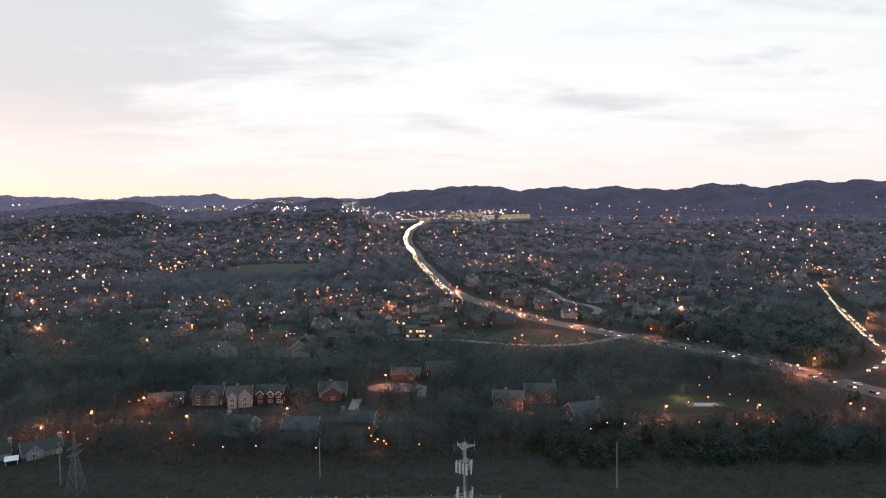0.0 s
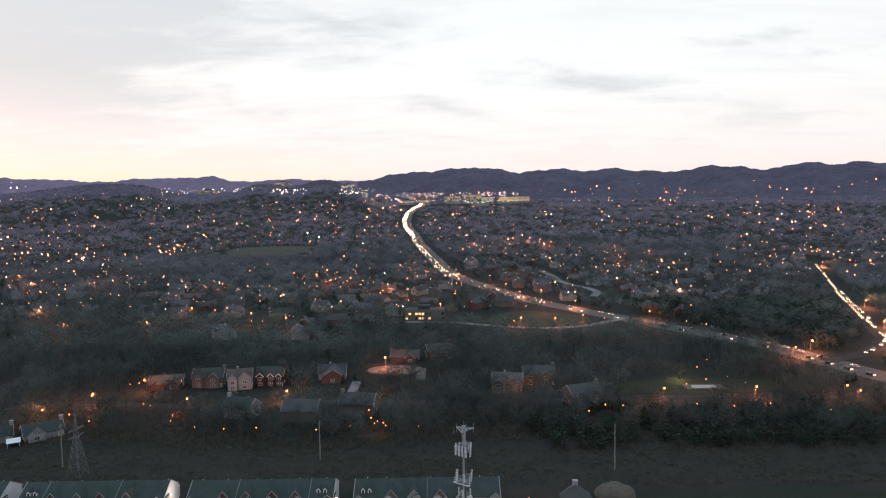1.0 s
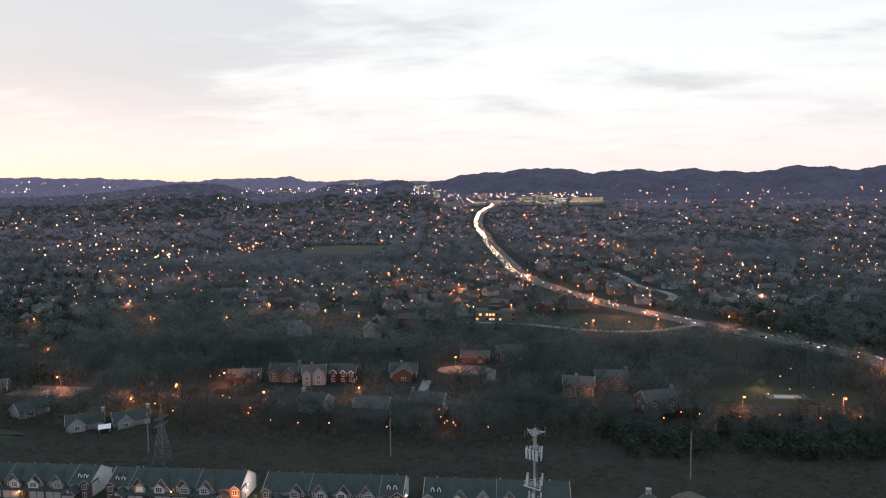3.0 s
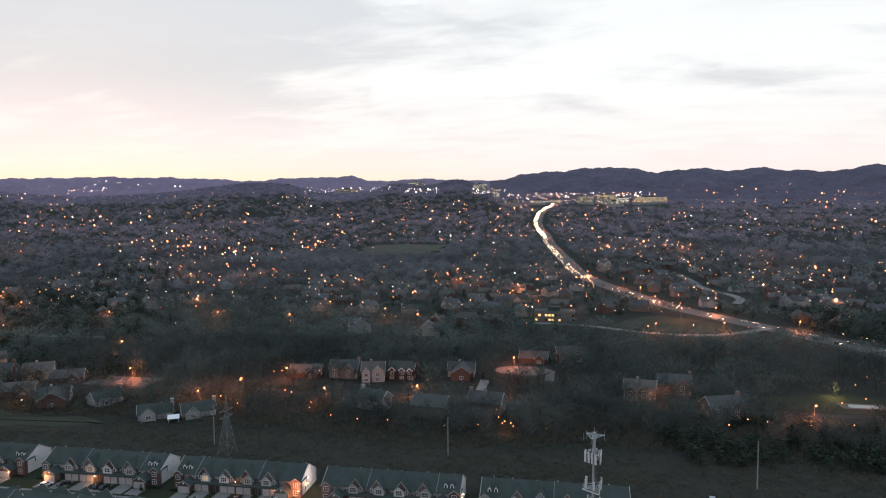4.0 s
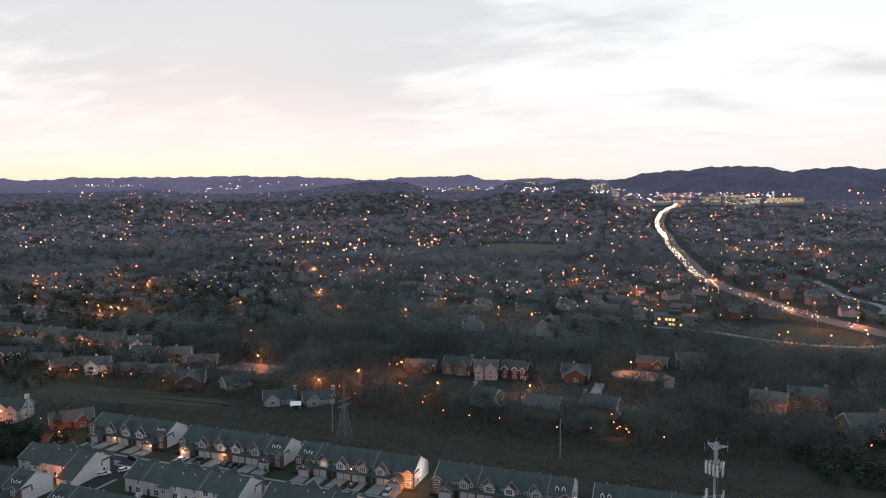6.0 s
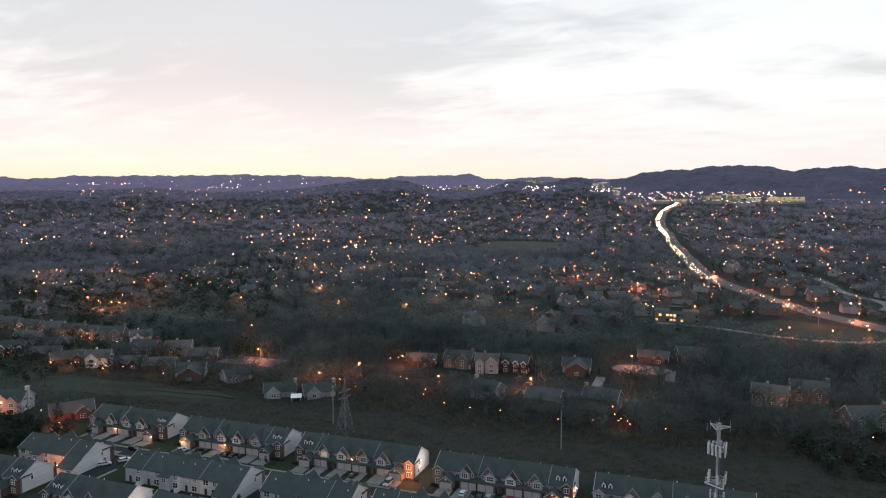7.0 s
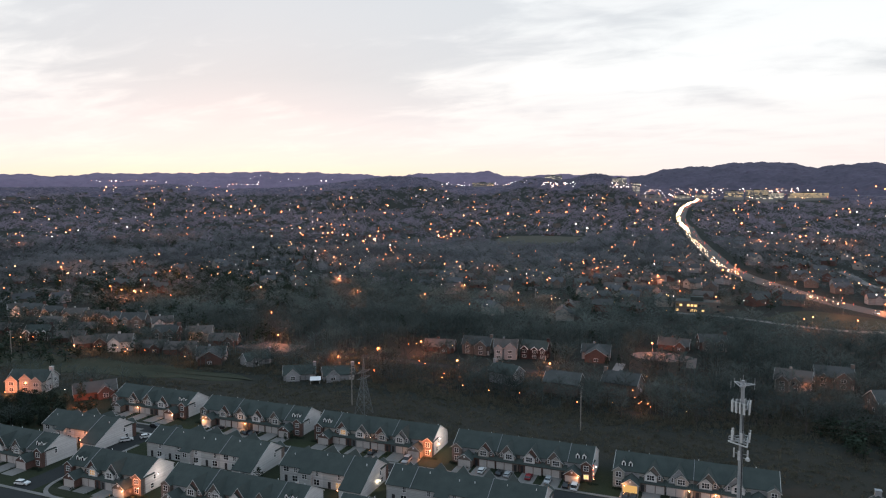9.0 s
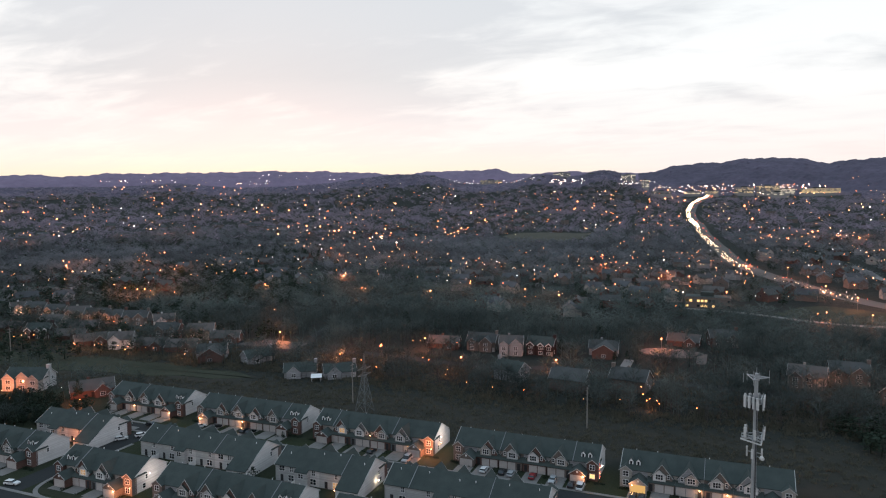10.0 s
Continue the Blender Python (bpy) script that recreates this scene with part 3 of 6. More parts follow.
def mid_bay(parent, x0, skin, dark, seed, glow):
    """A middle home: a pair of garage doors under a pent roof and a wide window gable above."""
    g = Geo().box(x0 + 0.15, x0 + W - 0.15, -1.9, -0.01, 0, 2.95)
    low = part("garage", g, dark, parent)
    side = -1 if seed % 2 else 1
    for c in (-1, 1):
        garage_door(low, x0 + W / 2 + side * 0.95 + c * 1.38, -1.9, 2.2)
    part("roof", Geo().sheet((-2.35, 2.75), (0.0, 3.75), 0.14, x0 + 0.02, x0 + W - 0.02), M_SHINGLE, low)
    part("door", Geo().box(x0 + W / 2 - side * 2.75 - 0.48, x0 + W / 2 - side * 2.75 + 0.48, -1.96, -1.9, 0.1, 2.2), M_DARK, low)
    bw = 5.7
    bx = x0 + W / 2 + side * 0.25
    base, k = 4.6, 1.24
    g = Geo().prism([(bx - bw / 2, 2.9), (bx + bw / 2, 2.9), (bx + bw / 2, base), (bx, base + bw / 2 * k), (bx - bw / 2, base)], "y", -1.0, 0.6)
    bay = part("gable_bay", g, dark, parent)
    gable_roof(bay, bx, bw, -1.3, 5.6, base, bw / 2 * k)
    ww = 3.5
    wx = bx - side * 0.75
    g = Geo().prism([(wx - ww / 2, 3.3), (wx + ww / 2, 3.3), (wx + ww / 2, 5.15), (wx, 5.15 + ww / 2 * 0.8), (wx - ww / 2, 5.15)], "y", -1.55, -1.01)
    inner = part("window_bay", g, skin, parent)
    gable_roof(inner, wx, ww, -1.75, -0.9, 5.15, ww / 2 * 0.8, 0.12, 0.25, None, True)
    window(inner, wx, -1.55, 3.75, 2.0, 1.5, -1, glow, 3)
    window(bay, bx + side * 1.8, -1.0, 4.0, 0.6, 1.2, -1, None, 1)


def dormer(parent, x):
    y0, z0 = 1.3, EAVE + 1.3 * (RIDGE - EAVE) / (DEEP / 2)
    g = Geo().prism([(x - 0.6, z0 - 0.4), (x + 0.6, z0 - 0.4), (x + 0.6, z0 + 1.2), (x, z0 + 1.9), (x - 0.6, z0 + 1.2)], "y", y0, y0 + 3.2)
    d = part("dormer", g, M_TRIM, parent)
    gable_roof(d, x, 1.2, y0 - 0.12, y0 + 3.4, z0 + 1.2, 0.7, 0.1, 0.12, None, False)
    part("pane", Geo().box(x - 0.3, x + 0.3, y0 - 0.04, y0, z0 + 0.15, z0 + 1.15), M_GLASS, d)


def town_row(n, style, seed):
    """A terrace of n homes along +x from 0, fronts at y = 0 facing -y."""
    r = random.Random(seed)
    length = n * W
    t = thing("town_house_row", "terrace of two-storey brick and siding town houses with grey shingle roofs", "town houses", "town house rows")
    skins, darks = (M_SIDING_PALE, M_SIDING, M_SIDING_TAN), (M_BRICK, M_BRICK_TAN, M_SIDING_DARK, M_BRICK)
    if style == 3:
        darks = (M_SIDING_DARK, M_BRICK_TAN, M_SIDING_DARK, M_SIDING_GREY)
    mid = DEEP / 2
    k = (RIDGE - EAVE) / mid
    for i in range(n):
        x0 = i * W
        part("front_wall", Geo().box(x0, x0 + W, 0, 0.3, 0, EAVE), r.choice((M_BRICK_TAN, M_SIDING_GREY, M_SIDING_TAN)), t)
        rear = part("rear_wall", Geo().box(x0, x0 + W, DEEP - 0.3, DEEP, 0, EAVE), r.choice((M_SIDING, M_SIDING_PALE, M_SIDING_PALE)), t)
        window(rear, x0 + 2.0, DEEP, 3.4, 1.0, 1.4, 1)
        if (i + style) % 3 == 1 and i:
            bump = part("rear_bay", Geo().prism([(DEEP + 0.01, 0), (DEEP + 1.5, 0), (DEEP + 1.5, EAVE - 1.05), (DEEP + 0.01, EAVE - 0.15)], "x", x0 + 3.4, x0 + W - 0.1), M_SIDING_PALE, t)
            part("roof", Geo().sheet((DEEP + 1.8, EAVE - 1.8 * k + 0.02), (DEEP + 0.40, EAVE - 0.40 * k + 0.02), 0.16, x0 + 3.3, x0 + W), M_SHINGLE, bump)
            window(bump, x0 + 5.6, DEEP + 1.5, 2.6, 1.6, 1.3, 1)
        elif r.random() < 0.6:
            window(rear, x0 + 5.4, DEEP, 3.4, 1.9, 1.4, 1)
        window(rear, x0 + 2.2, DEEP, 0.6, 1.9, 1.7, 1, L_WINDOW_DIM if r.random() < 0.15 else None)
        part("patio_door", Geo().box(x0 + 5.0, x0 + 6.0, DEEP, DEEP + 0.05, 0.1, 2.2), M_DARK, rear)
        drop = 0.0 if (i + style) % 3 else 0.03
        part("roof", Geo().sheet((-0.45, EAVE - 0.45 * k - drop), (mid, RIDGE - drop), 0.18, x0, x0 + W)
             .sheet((DEEP + 0.45, EAVE - 0.45 * k - drop), (mid, RIDGE - drop), 0.18, x0, x0 + W), M_SHINGLE, t)
        vent = Geo()
        for j in range(1):
            vx, vy = x0 + r.uniform(1, W - 1), mid + r.uniform(0.8, 3.0)
            vent.bar((vx, vy, RIDGE - (vy - mid) * k), (vx, vy, RIDGE - (vy - mid) * k + 0.7), 0.11, sides=5)
        part("vent_pipe", vent, M_TRIM, t)
        if i and i % 2:
            part("fence_panel", Geo().box(x0 - 0.06, x0 + 0.06, DEEP + 0.02, DEEP + 3.2, 0, 1.7), M_TRIM, t)
        if i and (i + style) % 3 == 0:
            p = Geo()
            for s in (0, 1):
                ya, yb = ((-0.5, mid) if not s else (mid, DEEP + 0.5))
                za, zb = ((EAVE - 0.5 * k, RIDGE) if not s else (RIDGE, EAVE - 0.5 * k))
                p.prism([(ya, za), (yb, zb), (yb, zb + 0.36), (ya, za + 0.36)], "x", x0 - 0.07, x0 + 0.07)
            part("party_wall", p, M_SIDING_GREY, t)
        if i == 0:
            wing = part("rear_wing", Geo().prism([(DEEP + 0.01, 0), (DEEP + 4.4, 0), (DEEP + 4.4, EAVE - 4.4 * k - 0.12), (DEEP + 0.01, EAVE - 0.1)], "x", x0 + 0.02, x0 + W - 0.3), M_SIDING, t)
            part("roof", Geo().sheet((DEEP + 4.8, EAVE - 4.8 * k + 0.02), (DEEP + 0.40, EAVE - 0.40 * k + 0.02), 0.18, x0 - 0.02, x0 + W - 0.28), M_SHINGLE, wing)
            window(wing, x0 + 2.0, DEEP + 4.4, 0.7, 1.6, 1.4, 1)
        if i in (0, n - 1):
            end_bay(t, x0, -1 if i == 0 else 1, M_SIDING_TAN if style == 3 else (M_BRICK if (i == 0) == (style % 2 == 0) else M_BRICK_TAN), None, L_GARAGE if style == 3 and i == 0 else None)
            if (i == 0 and style != 1) or (i and style == 1):
                for dx in (2.9, 5.0):
                    dormer(t, x0 + dx)
        else:
            mid_bay(t, x0, skins[(i + style) % 3], darks[(i * 2 + style) % 4], i + style, L_WINDOW_DIM if (i * 5 + style * 3) % 11 == 0 else None)
    for x, s in ((0, -1), (length, 1)):
        a, b = sorted((x, x - s * 0.3))
        e = part("end_wall", Geo().prism([(0, 0), (DEEP, 0), (DEEP, EAVE), (mid, RIDGE), (0, EAVE)], "x", a + 0.002, b - 0.002), M_SIDING, t)
        side_window(e, x, 4.2, 3.3, 0.8, 1.3, s)
        if style == 2:
            side_window(e, x, 3.2, 0.8, 1.1, 1.4, s)
        tr = Geo()
        for ya, za, yb, zb in ((-0.45, EAVE - 0.45 * k, mid, RIDGE), (mid, RIDGE, DEEP + 0.45, EAVE - 0.45 * k)):
            tr.prism([(ya, za - 0.1), (yb, zb - 0.1), (yb, zb + 0.22), (ya, za + 0.22)], "x", *sorted((x + 0.02 * s, x + 0.16 * s)))
        part("barge_board", tr, M_BARGE, e)
    part("foundation", Geo().box(-0.05, length + 0.05, -0.05, DEEP + 0.05, -0.6, 0.12), M_CONCRETE, t)
    return t, length


FRONT_Y = 214.0
ROWS_FRONT = [(-236.5, FRONT_Y + 2.8, 5, 1), (-189.5, FRONT_Y + 2.2, 6, 1), (-136.4, FRONT_Y + 1.4, 6, 2), (-82.0, FRONT_Y + 0.6, 6, 1), (-28.6, FRONT_Y, 6, 3),
              (-190.0, 155.0, 4, 2), (-150.8, 154.8, 6, 1), (-93.5, 154.3, 6, 2), (-252.6, 159.5, 6, 1)]
ROWS_BACK = [(-201.0, 192.2, 4, 2), (-135.0, 191.8, 6, 1), (-95.7, 191.2, 4, 2), (-42.5, 190.6, 6, 1)]     # right ends; fronts face +y
templates = {}


def town_row_at(n, style, m):
    if (n, style) not in templates:
        t, _ = town_row(n, style, n * 10 + style)
        t.matrix_basis = m
        templates[(n, style)] = t
        return t
    return copy_thing(templates[(n, style)], m)


def drive(name, x0, x1, y0, y1, z, material, label, category):
    g = Geo().box(x0, x1, y0, y1, -0.4, z)
    return tagged(new(name, g.mesh(name, material)), label, category, kind="structure")


drives = Geo()
front_rows = []
for x, y, n, s in ROWS_FRONT:
    front_rows.append(town_row_at(n, s, pose(x, y, 0)))
    for i in range(n):
        c = x + (i + 0.5) * W + (0 if 0 < i < n - 1 else (1.6 if i == 0 else -1.6))
        drives.box(c - 2.6, c + 2.6, y - 9.6, y - (4.4 if i in (0, n - 1) else 1.9), -0.3, 0.05)
for x, y, n, s in ROWS_BACK:
    town_row_at(n, s, pose(x, y, 0, 0, 0, 180))
    for i in range(n):
        c = x - (i + 0.5) * W - (0 if 0 < i < n - 1 else (1.6 if i == 0 else -1.6))
        drives.box(c - 2.6, c + 2.6, y + 1.9, y + 8.0, -0.3, 0.05)
tagged(new("driveway", drives.mesh("driveway", M_CONCRETE)), "pale concrete driveways in front of the garages", "driveway", kind="structure")
drive("street_1", -250, 40, 197.6, 203.6, 0.03, M_ASPHALT, "dark asphalt street between the town house rows", "street")
drive("street_2", -300, -20, 134.5, 142.6, 0.034, M_ASPHALT, "dark asphalt street in front of the near town houses", "street")
drive("street_3", -201.5, -193.0, 142.6, 197.6, 0.026, M_ASPHALT, "short asphalt side street with parked cars", "street")
drive("street_4", -39.0, -26.0, 142.6, 197.6, 0.026, M_ASPHALT, "asphalt side street at the end of a terrace", "street")
walks = Geo()
for y in (204.0, 196.2, 143.0):
    walks.box(-245, 22, y, y + 1.2, -0.3, 0.10)
drive("lawn_verge", -190, -172, 145.2, 148.5, 0.06, M_LAWN, "small green lawn beside the street corner", "lawn")
ribbon("kerb", spline([(-192.4, 186), (-192.4, 176), (-192.4, 160), (-191.9, 152), (-189.6, 146.8), (-185, 143.9), (-178, 143.4), (-170, 143.4), (-160, 143.4)], 1.5), 1.3, M_CONCRETE,
       "pale concrete kerb curving round the street corner", "kerb", 0.13)
drive("lawn_strip", -88.0, -82.5, 205.5, 226, 0.05, M_LAWN, "green lawn between two town house rows", "lawn")
tagged(new("pavement", walks.mesh("pavement", M_CONCRETE)), "pale concrete pavement strips along the street", "pavement", kind="structure")

for j in range(2):
    part("lit_pane", Geo().box(6 * W - 2.4 + j * 0.78, 6 * W - 1.72 + j * 0.78, -1.40, -1.37, 0.8, 2.1), L_WINDOW, front_rows[3], "warm lit window pane")
string = thing("light_string", "red and white festive light string on a house corner", "light string")
for j in range(9):
    part("bulb", Geo().ball((0.12 * math.sin(j * 2.1), -0.1, 0.8 + 0.55 * j), 0.13), L_TAIL if j % 3 else L_AMBER, string)
part("cable", Geo().bar((0, 0, 0.0), (0, 0, 5.4), 0.03, 0.03, 5), M_DARK, string)
string.matrix_basis = pose(-81.8 + 6 * W + 0.25, FRONT_Y + 0.3, 0)

# ---------------------------------------------------------------- mobile-phone tower


def phone_tower(m):
    t = thing("phone_tower", "tall grey steel monopole with white antenna panels on triangular platforms", "phone tower")
    H = 60.1
    pole = Geo()
    cuts = [(0, 0.72), (15, 0.61), (15, 0.58), (30, 0.49), (30, 0.46), (45, 0.38), (45, 0.36), (H, 0.27)]
    for (za, ra), (zb, rb) in zip(cuts, cuts[1:]):
        if zb > za:
            pole.bar((0, 0, za), (0, 0, zb), ra, rb, 12)
    for z in (15, 30, 45):
        pole.bar((0, 0, z - 0.5), (0, 0, z + 0.3), 0.71 - z * 0.0075, 0.69 - z * 0.0075, 12)
    part("pole", pole, M_GALV, t)
    part("base_plate", Geo().bar((0, 0, -0.5), (0, 0, 0.25), 1.5, 1.5, 12), M_CONCRETE, t)

    def ring(z, r, panels, height, rise, turn, lift=0.0, radios=True):
        pts = [Vector((r * math.cos(turn + i * 2.0944), r * math.sin(turn + i * 2.0944), z)) for i in range(3)]
        pl = part("platform", Geo().bar((0, 0, z - 0.5), (0, 0, z + 0.1), 0.42, 0.42, 8), M_GALV, t)
        for i in range(3):
            a, b = pts[i], pts[(i + 1) % 3]
            for dz in (0.0, rise) if rise else (0.0,):
                part("rail", Geo().bar(a + Vector((0, 0, dz)), b + Vector((0, 0, dz)), 0.075), M_GALV, pl)
            part("arm", Geo().bar((0, 0, z), a, 0.07), M_GALV, pl)
            part("arm", Geo().bar((0, 0, z), (a + b) / 2, 0.06), M_GALV, pl)
            part("strut", Geo().bar((0, 0, z - 0.45), a * 0.4 + Vector((0, 0, z * 0.6)), 0.04), M_GALV, pl)
            if rise:
                part("post", Geo().bar(a, a + Vector((0, 0, rise)), 0.05), M_GALV, pl)
        for i in range(3):
            a, b = pts[i], pts[(i + 1) % 3]
            out = ((a + b) / 2).xy.normalized()
            ang = math.degrees(math.atan2(out.y, out.x))
            for j in range(panels):
                q = a.lerp(b, (j + 0.5) / panels)
                s = Geo().bar(q + Vector((out.x * 0.16, out.y * 0.16, lift - height * 0.62)), q + Vector((out.x * 0.16, out.y * 0.16, lift + height * 0.62)), 0.045)
                part("mast", s, M_GALV, pl)
                w = 0.19 if (i + j) % 3 else 0.14
                g = Geo().prism([(-0.09, -w), (0.06, -w), (0.11, -w * 0.6), (0.11, w * 0.6), (0.06, w), (-0.09, w)], "z", -height / 2, height / 2)
                o = part("antenna_panel", g, M_ANTENNA, pl)
                o.matrix_basis = Matrix.Translation((q.x + out.x * 0.34, q.y + out.y * 0.34, z + lift)) @ pose(0, 0, 0, 0, 3 if j % 2 else 1, ang)
                if radios and j % 2 == 0:
                    o = part("radio_unit", Geo().box(-0.12, 0.12, -0.17, 0.17, -0.4, 0.25), M_STEEL_DARK, pl)
                    o.matrix_basis = Matrix.Translation((q.x - out.x * 0.22, q.y - out.y * 0.22, z + 0.55)) @ pose(0, 0, 0, 0, 0, ang)
    ring(H - 0.6, 1.85, 0, 2.0, 0.0, 0.25)
    ring(H - 4.3, 1.6, 4, 1.8, 0.7, 0.95, 0.0)
    ring(H - 9.9, 1.85, 2, 1.5, 0.45, 0.95, 0.9)
    for i in range(3):
        a, b = (0.95 + i * 2.0944, 0.95 + (i + 1) * 2.0944)
        p, q = Vector((1.95 * math.cos(a), 1.95 * math.sin(a), H - 10.3)), Vector((1.95 * math.cos(b), 1.95 * math.sin(b), H - 10.3))
        part("platform_rail", Geo().bar(p, q, 0.13), M_ANTENNA, t)
    for a, h in ((0.25, 1.0), (2.35, 0.5), (4.45, 1.3), (1.3, 0.3), (3.2, 0.4)):
        w = Geo().bar((1.8 * math.cos(a), 1.8 * math.sin(a), H - 1.5), (1.8 * math.cos(a), 1.8 * math.sin(a), H - 0.6 + h), 0.045)
        part("whip_antenna", w, M_GALV, t)
    part("lightning_rod", Geo().bar((0, 0, H - 0.1), (0, 0, H + 0.9), 0.04), M_GALV, t)
    for a in (-0.3, 2.9, 4.4):
        o = part("antenna_panel", Geo().box(-0.09, 0.09, -0.17, 0.17, -0.75, 0.75), M_ANTENNA, t)
        o.matrix_basis = Matrix.Translation((1.05 * math.cos(a), 1.05 * math.sin(a), H - 12.1)) @ pose(0, 0, 0, 0, 0, math.degrees(a))
        part("bracket", Geo().bar((0, 0, H - 12.1), (1.0 * math.cos(a), 1.0 * math.sin(a), H - 12.1), 0.06), M_GALV, t)
    part("dish", Geo().bar((0.95, -0.8, H - 12.6), (1.15, -1.15, H - 12.6), 0.36, 0.26, 14), M_ANTENNA, t)
    part("dish_arm", Geo().bar((0.2, -0.2, H - 12.6), (1.0, -0.9, H - 12.6), 0.06), M_GALV, t)
    for i in range(3):
        part("feed_cable", Geo().bar((0.28 + 0.09 * i, -0.74, 1), (0.10 + 0.06 * i, -0.36, H - 5), 0.035), M_DARK, t)
    t.matrix_basis = m


phone_tower(pose(3.75, 119.5, 0))

# ---------------------------------------------------------------- power line


def lattice_pylon(m):
    t = thing("lattice_pylon", "grey lattice steel power pylon with cross arms in the cutting", "pylon")
    H, w0, w1 = 23.5, 2.7, 0.6
    legs = [(-1, -1), (1, -1), (1, 1), (-1, 1)]

    def at(leg, z):
        k = w0 + (w1 - w0) * min(1, z / 15.0)
        return Vector((leg[0] * k, leg[1] * k, z))
    for l in legs:
        part("leg", Geo().bar(at(l, -0.4), at(l, 15), 0.11).bar(at(l, 15), Vector((0, 0, H)), 0.09), M_STEEL_DARK, t)
    zs = [0, 4, 7.5, 10.3, 12.7, 15.0]
    for a, b in zip(zs, zs[1:]):
        for i in range(4):
            p, q = legs[i], legs[(i + 1) % 4]
            for u, v in ((at(p, a), at(q, b)), (at(q, a), at(p, b)), (at(p, b), at(q, b))):
                part("brace", Geo().bar(u, v, 0.055), M_STEEL_DARK, t)
    for z in (15.0, 17.6):
        for s in (-1, 1):
            g = Geo().bar((0, 0, z + 0.9), (s * 4.2, 0, z), 0.08).bar((0, 0.35, z - 0.3), (s * 4.2, 0, z), 0.08).bar((0, -0.35, z - 0.3), (s * 4.2, 0, z), 0.08)
            for j in (0.3, 0.6):
                g.bar((s * 4.2 * j, 0, z + 0.9 * (1 - j)), (s * 4.2 * j, 0.2, z - 0.3), 0.05)
            arm = part("cross_arm", g, M_STEEL_DARK, t)
            part("insulator", Geo().bar((s * 4.1, 0, z), (s * 4.1, 0, z - 1.3), 0.13, 0.13, 6), M_DARK, arm)
    t.matrix_basis = m


def power_pole(m, h, name="power_pole"):
    t = thing(name, "tall weathered wooden power pole in the dry cutting", "power pole", "power poles")
    part("pole", Geo().bar((0, 0, -1), (0, 0, h), 0.26, 0.17, 8), M_POLE, t)
    for z in (h - 0.8, h - 2.4):
        part("cross_arm", Geo().box(-1.3, 1.3, -0.09, 0.09, z - 0.1, z + 0.1), M_POLE, t)
        for x in (-1.15, 1.15):
            part("insulator", Geo().bar((x, 0, z + 0.1), (x, 0, z + 0.5), 0.09, 0.06, 6), M_DARK, t)
    t.matrix_basis = m


lattice_pylon(pose(-134, 248, 0, 0, 0, 78))
power_pole(pose(-144, 256, 0, 0, 0, 85), 17)
power_pole(pose(-47.2, 260, 0, 0, 0, 85), 15.5)
power_pole(pose(63, 246.5, 0, 0, 0, 85), 17)
power_pole(pose(-360, 262, 0, 0, 0, 85), 16)
power_pole(pose(190, 240, 0, 0, 0, 85), 16)


def wire(a, b, sag, r=0.035):
    g = Geo().tube([Vector(a).lerp(Vector(b), i / 16) - Vector((0, 0, sag * i / 4 * (1 - i / 16))) for i in range(17)], r)
    tagged(new("power_line", g.mesh("power_line", M_WIRE)), "thin dark power line strung between the poles", "power line", "power lines")


for dy, h in ((-1.1, 0.0), (1.1, 0.0), (0, -1.7)):
    stops = [(-360, 262 + dy, 15.4 + h), (-144, 256 + dy, 16.4 + h), (-47.2, 260 + dy, 15 + h), (63, 246.5 + dy, 16.4 + h), (190, 240 + dy, 15.4 + h)]
    for a, b in zip(stops, stops[1:]):
        wire(a, b, 1.6)

# ---------------------------------------------------------------- single houses
HOUSE_KINDS = [  # wall, gable, roof, length, depth, eave
    (M_BRICK, M_BRICK_TAN, M_SHINGLE_GREY, 15.0, 10.0, 5.6), (M_SIDING, M_SIDING, M_SHINGLE_BROWN, 13.0, 10.0, 5.6), (M_BRICK_TAN, M_BRICK_TAN, M_SHINGLE_GREY, 16.0, 11.0, 5.4),
    (M_BRICK, M_BRICK, M_SHINGLE_BROWN, 17.0, 9.5, 3.2), (M_SIDING_GREY, M_SIDING_GREY, M_SHINGLE, 14.0, 9.5, 5.5), (M_SIDING_TAN, M_BRICK_TAN, M_SHINGLE_BROWN, 15.0, 10.5, 5.6),
    (M_SIDING_GREY, M_SIDING_GREY, M_SHINGLE, 15.0, 9.0, 3.1), (M_SIDING_GREY, M_SIDING_GREY, M_SHINGLE_BROWN, 12.5, 10.0, 6.4), (M_BRICK_DARK, M_BRICK_DARK, M_SHINGLE, 14.5, 10.0, 5.8),
    (M_SIDING_GREY, M_BRICK, M_SHINGLE_GREY, 15.0, 10.0, 4.0), (M_SIDING_PALE, M_SIDING_TAN, M_SHINGLE, 18.0, 10.0, 5.6)]


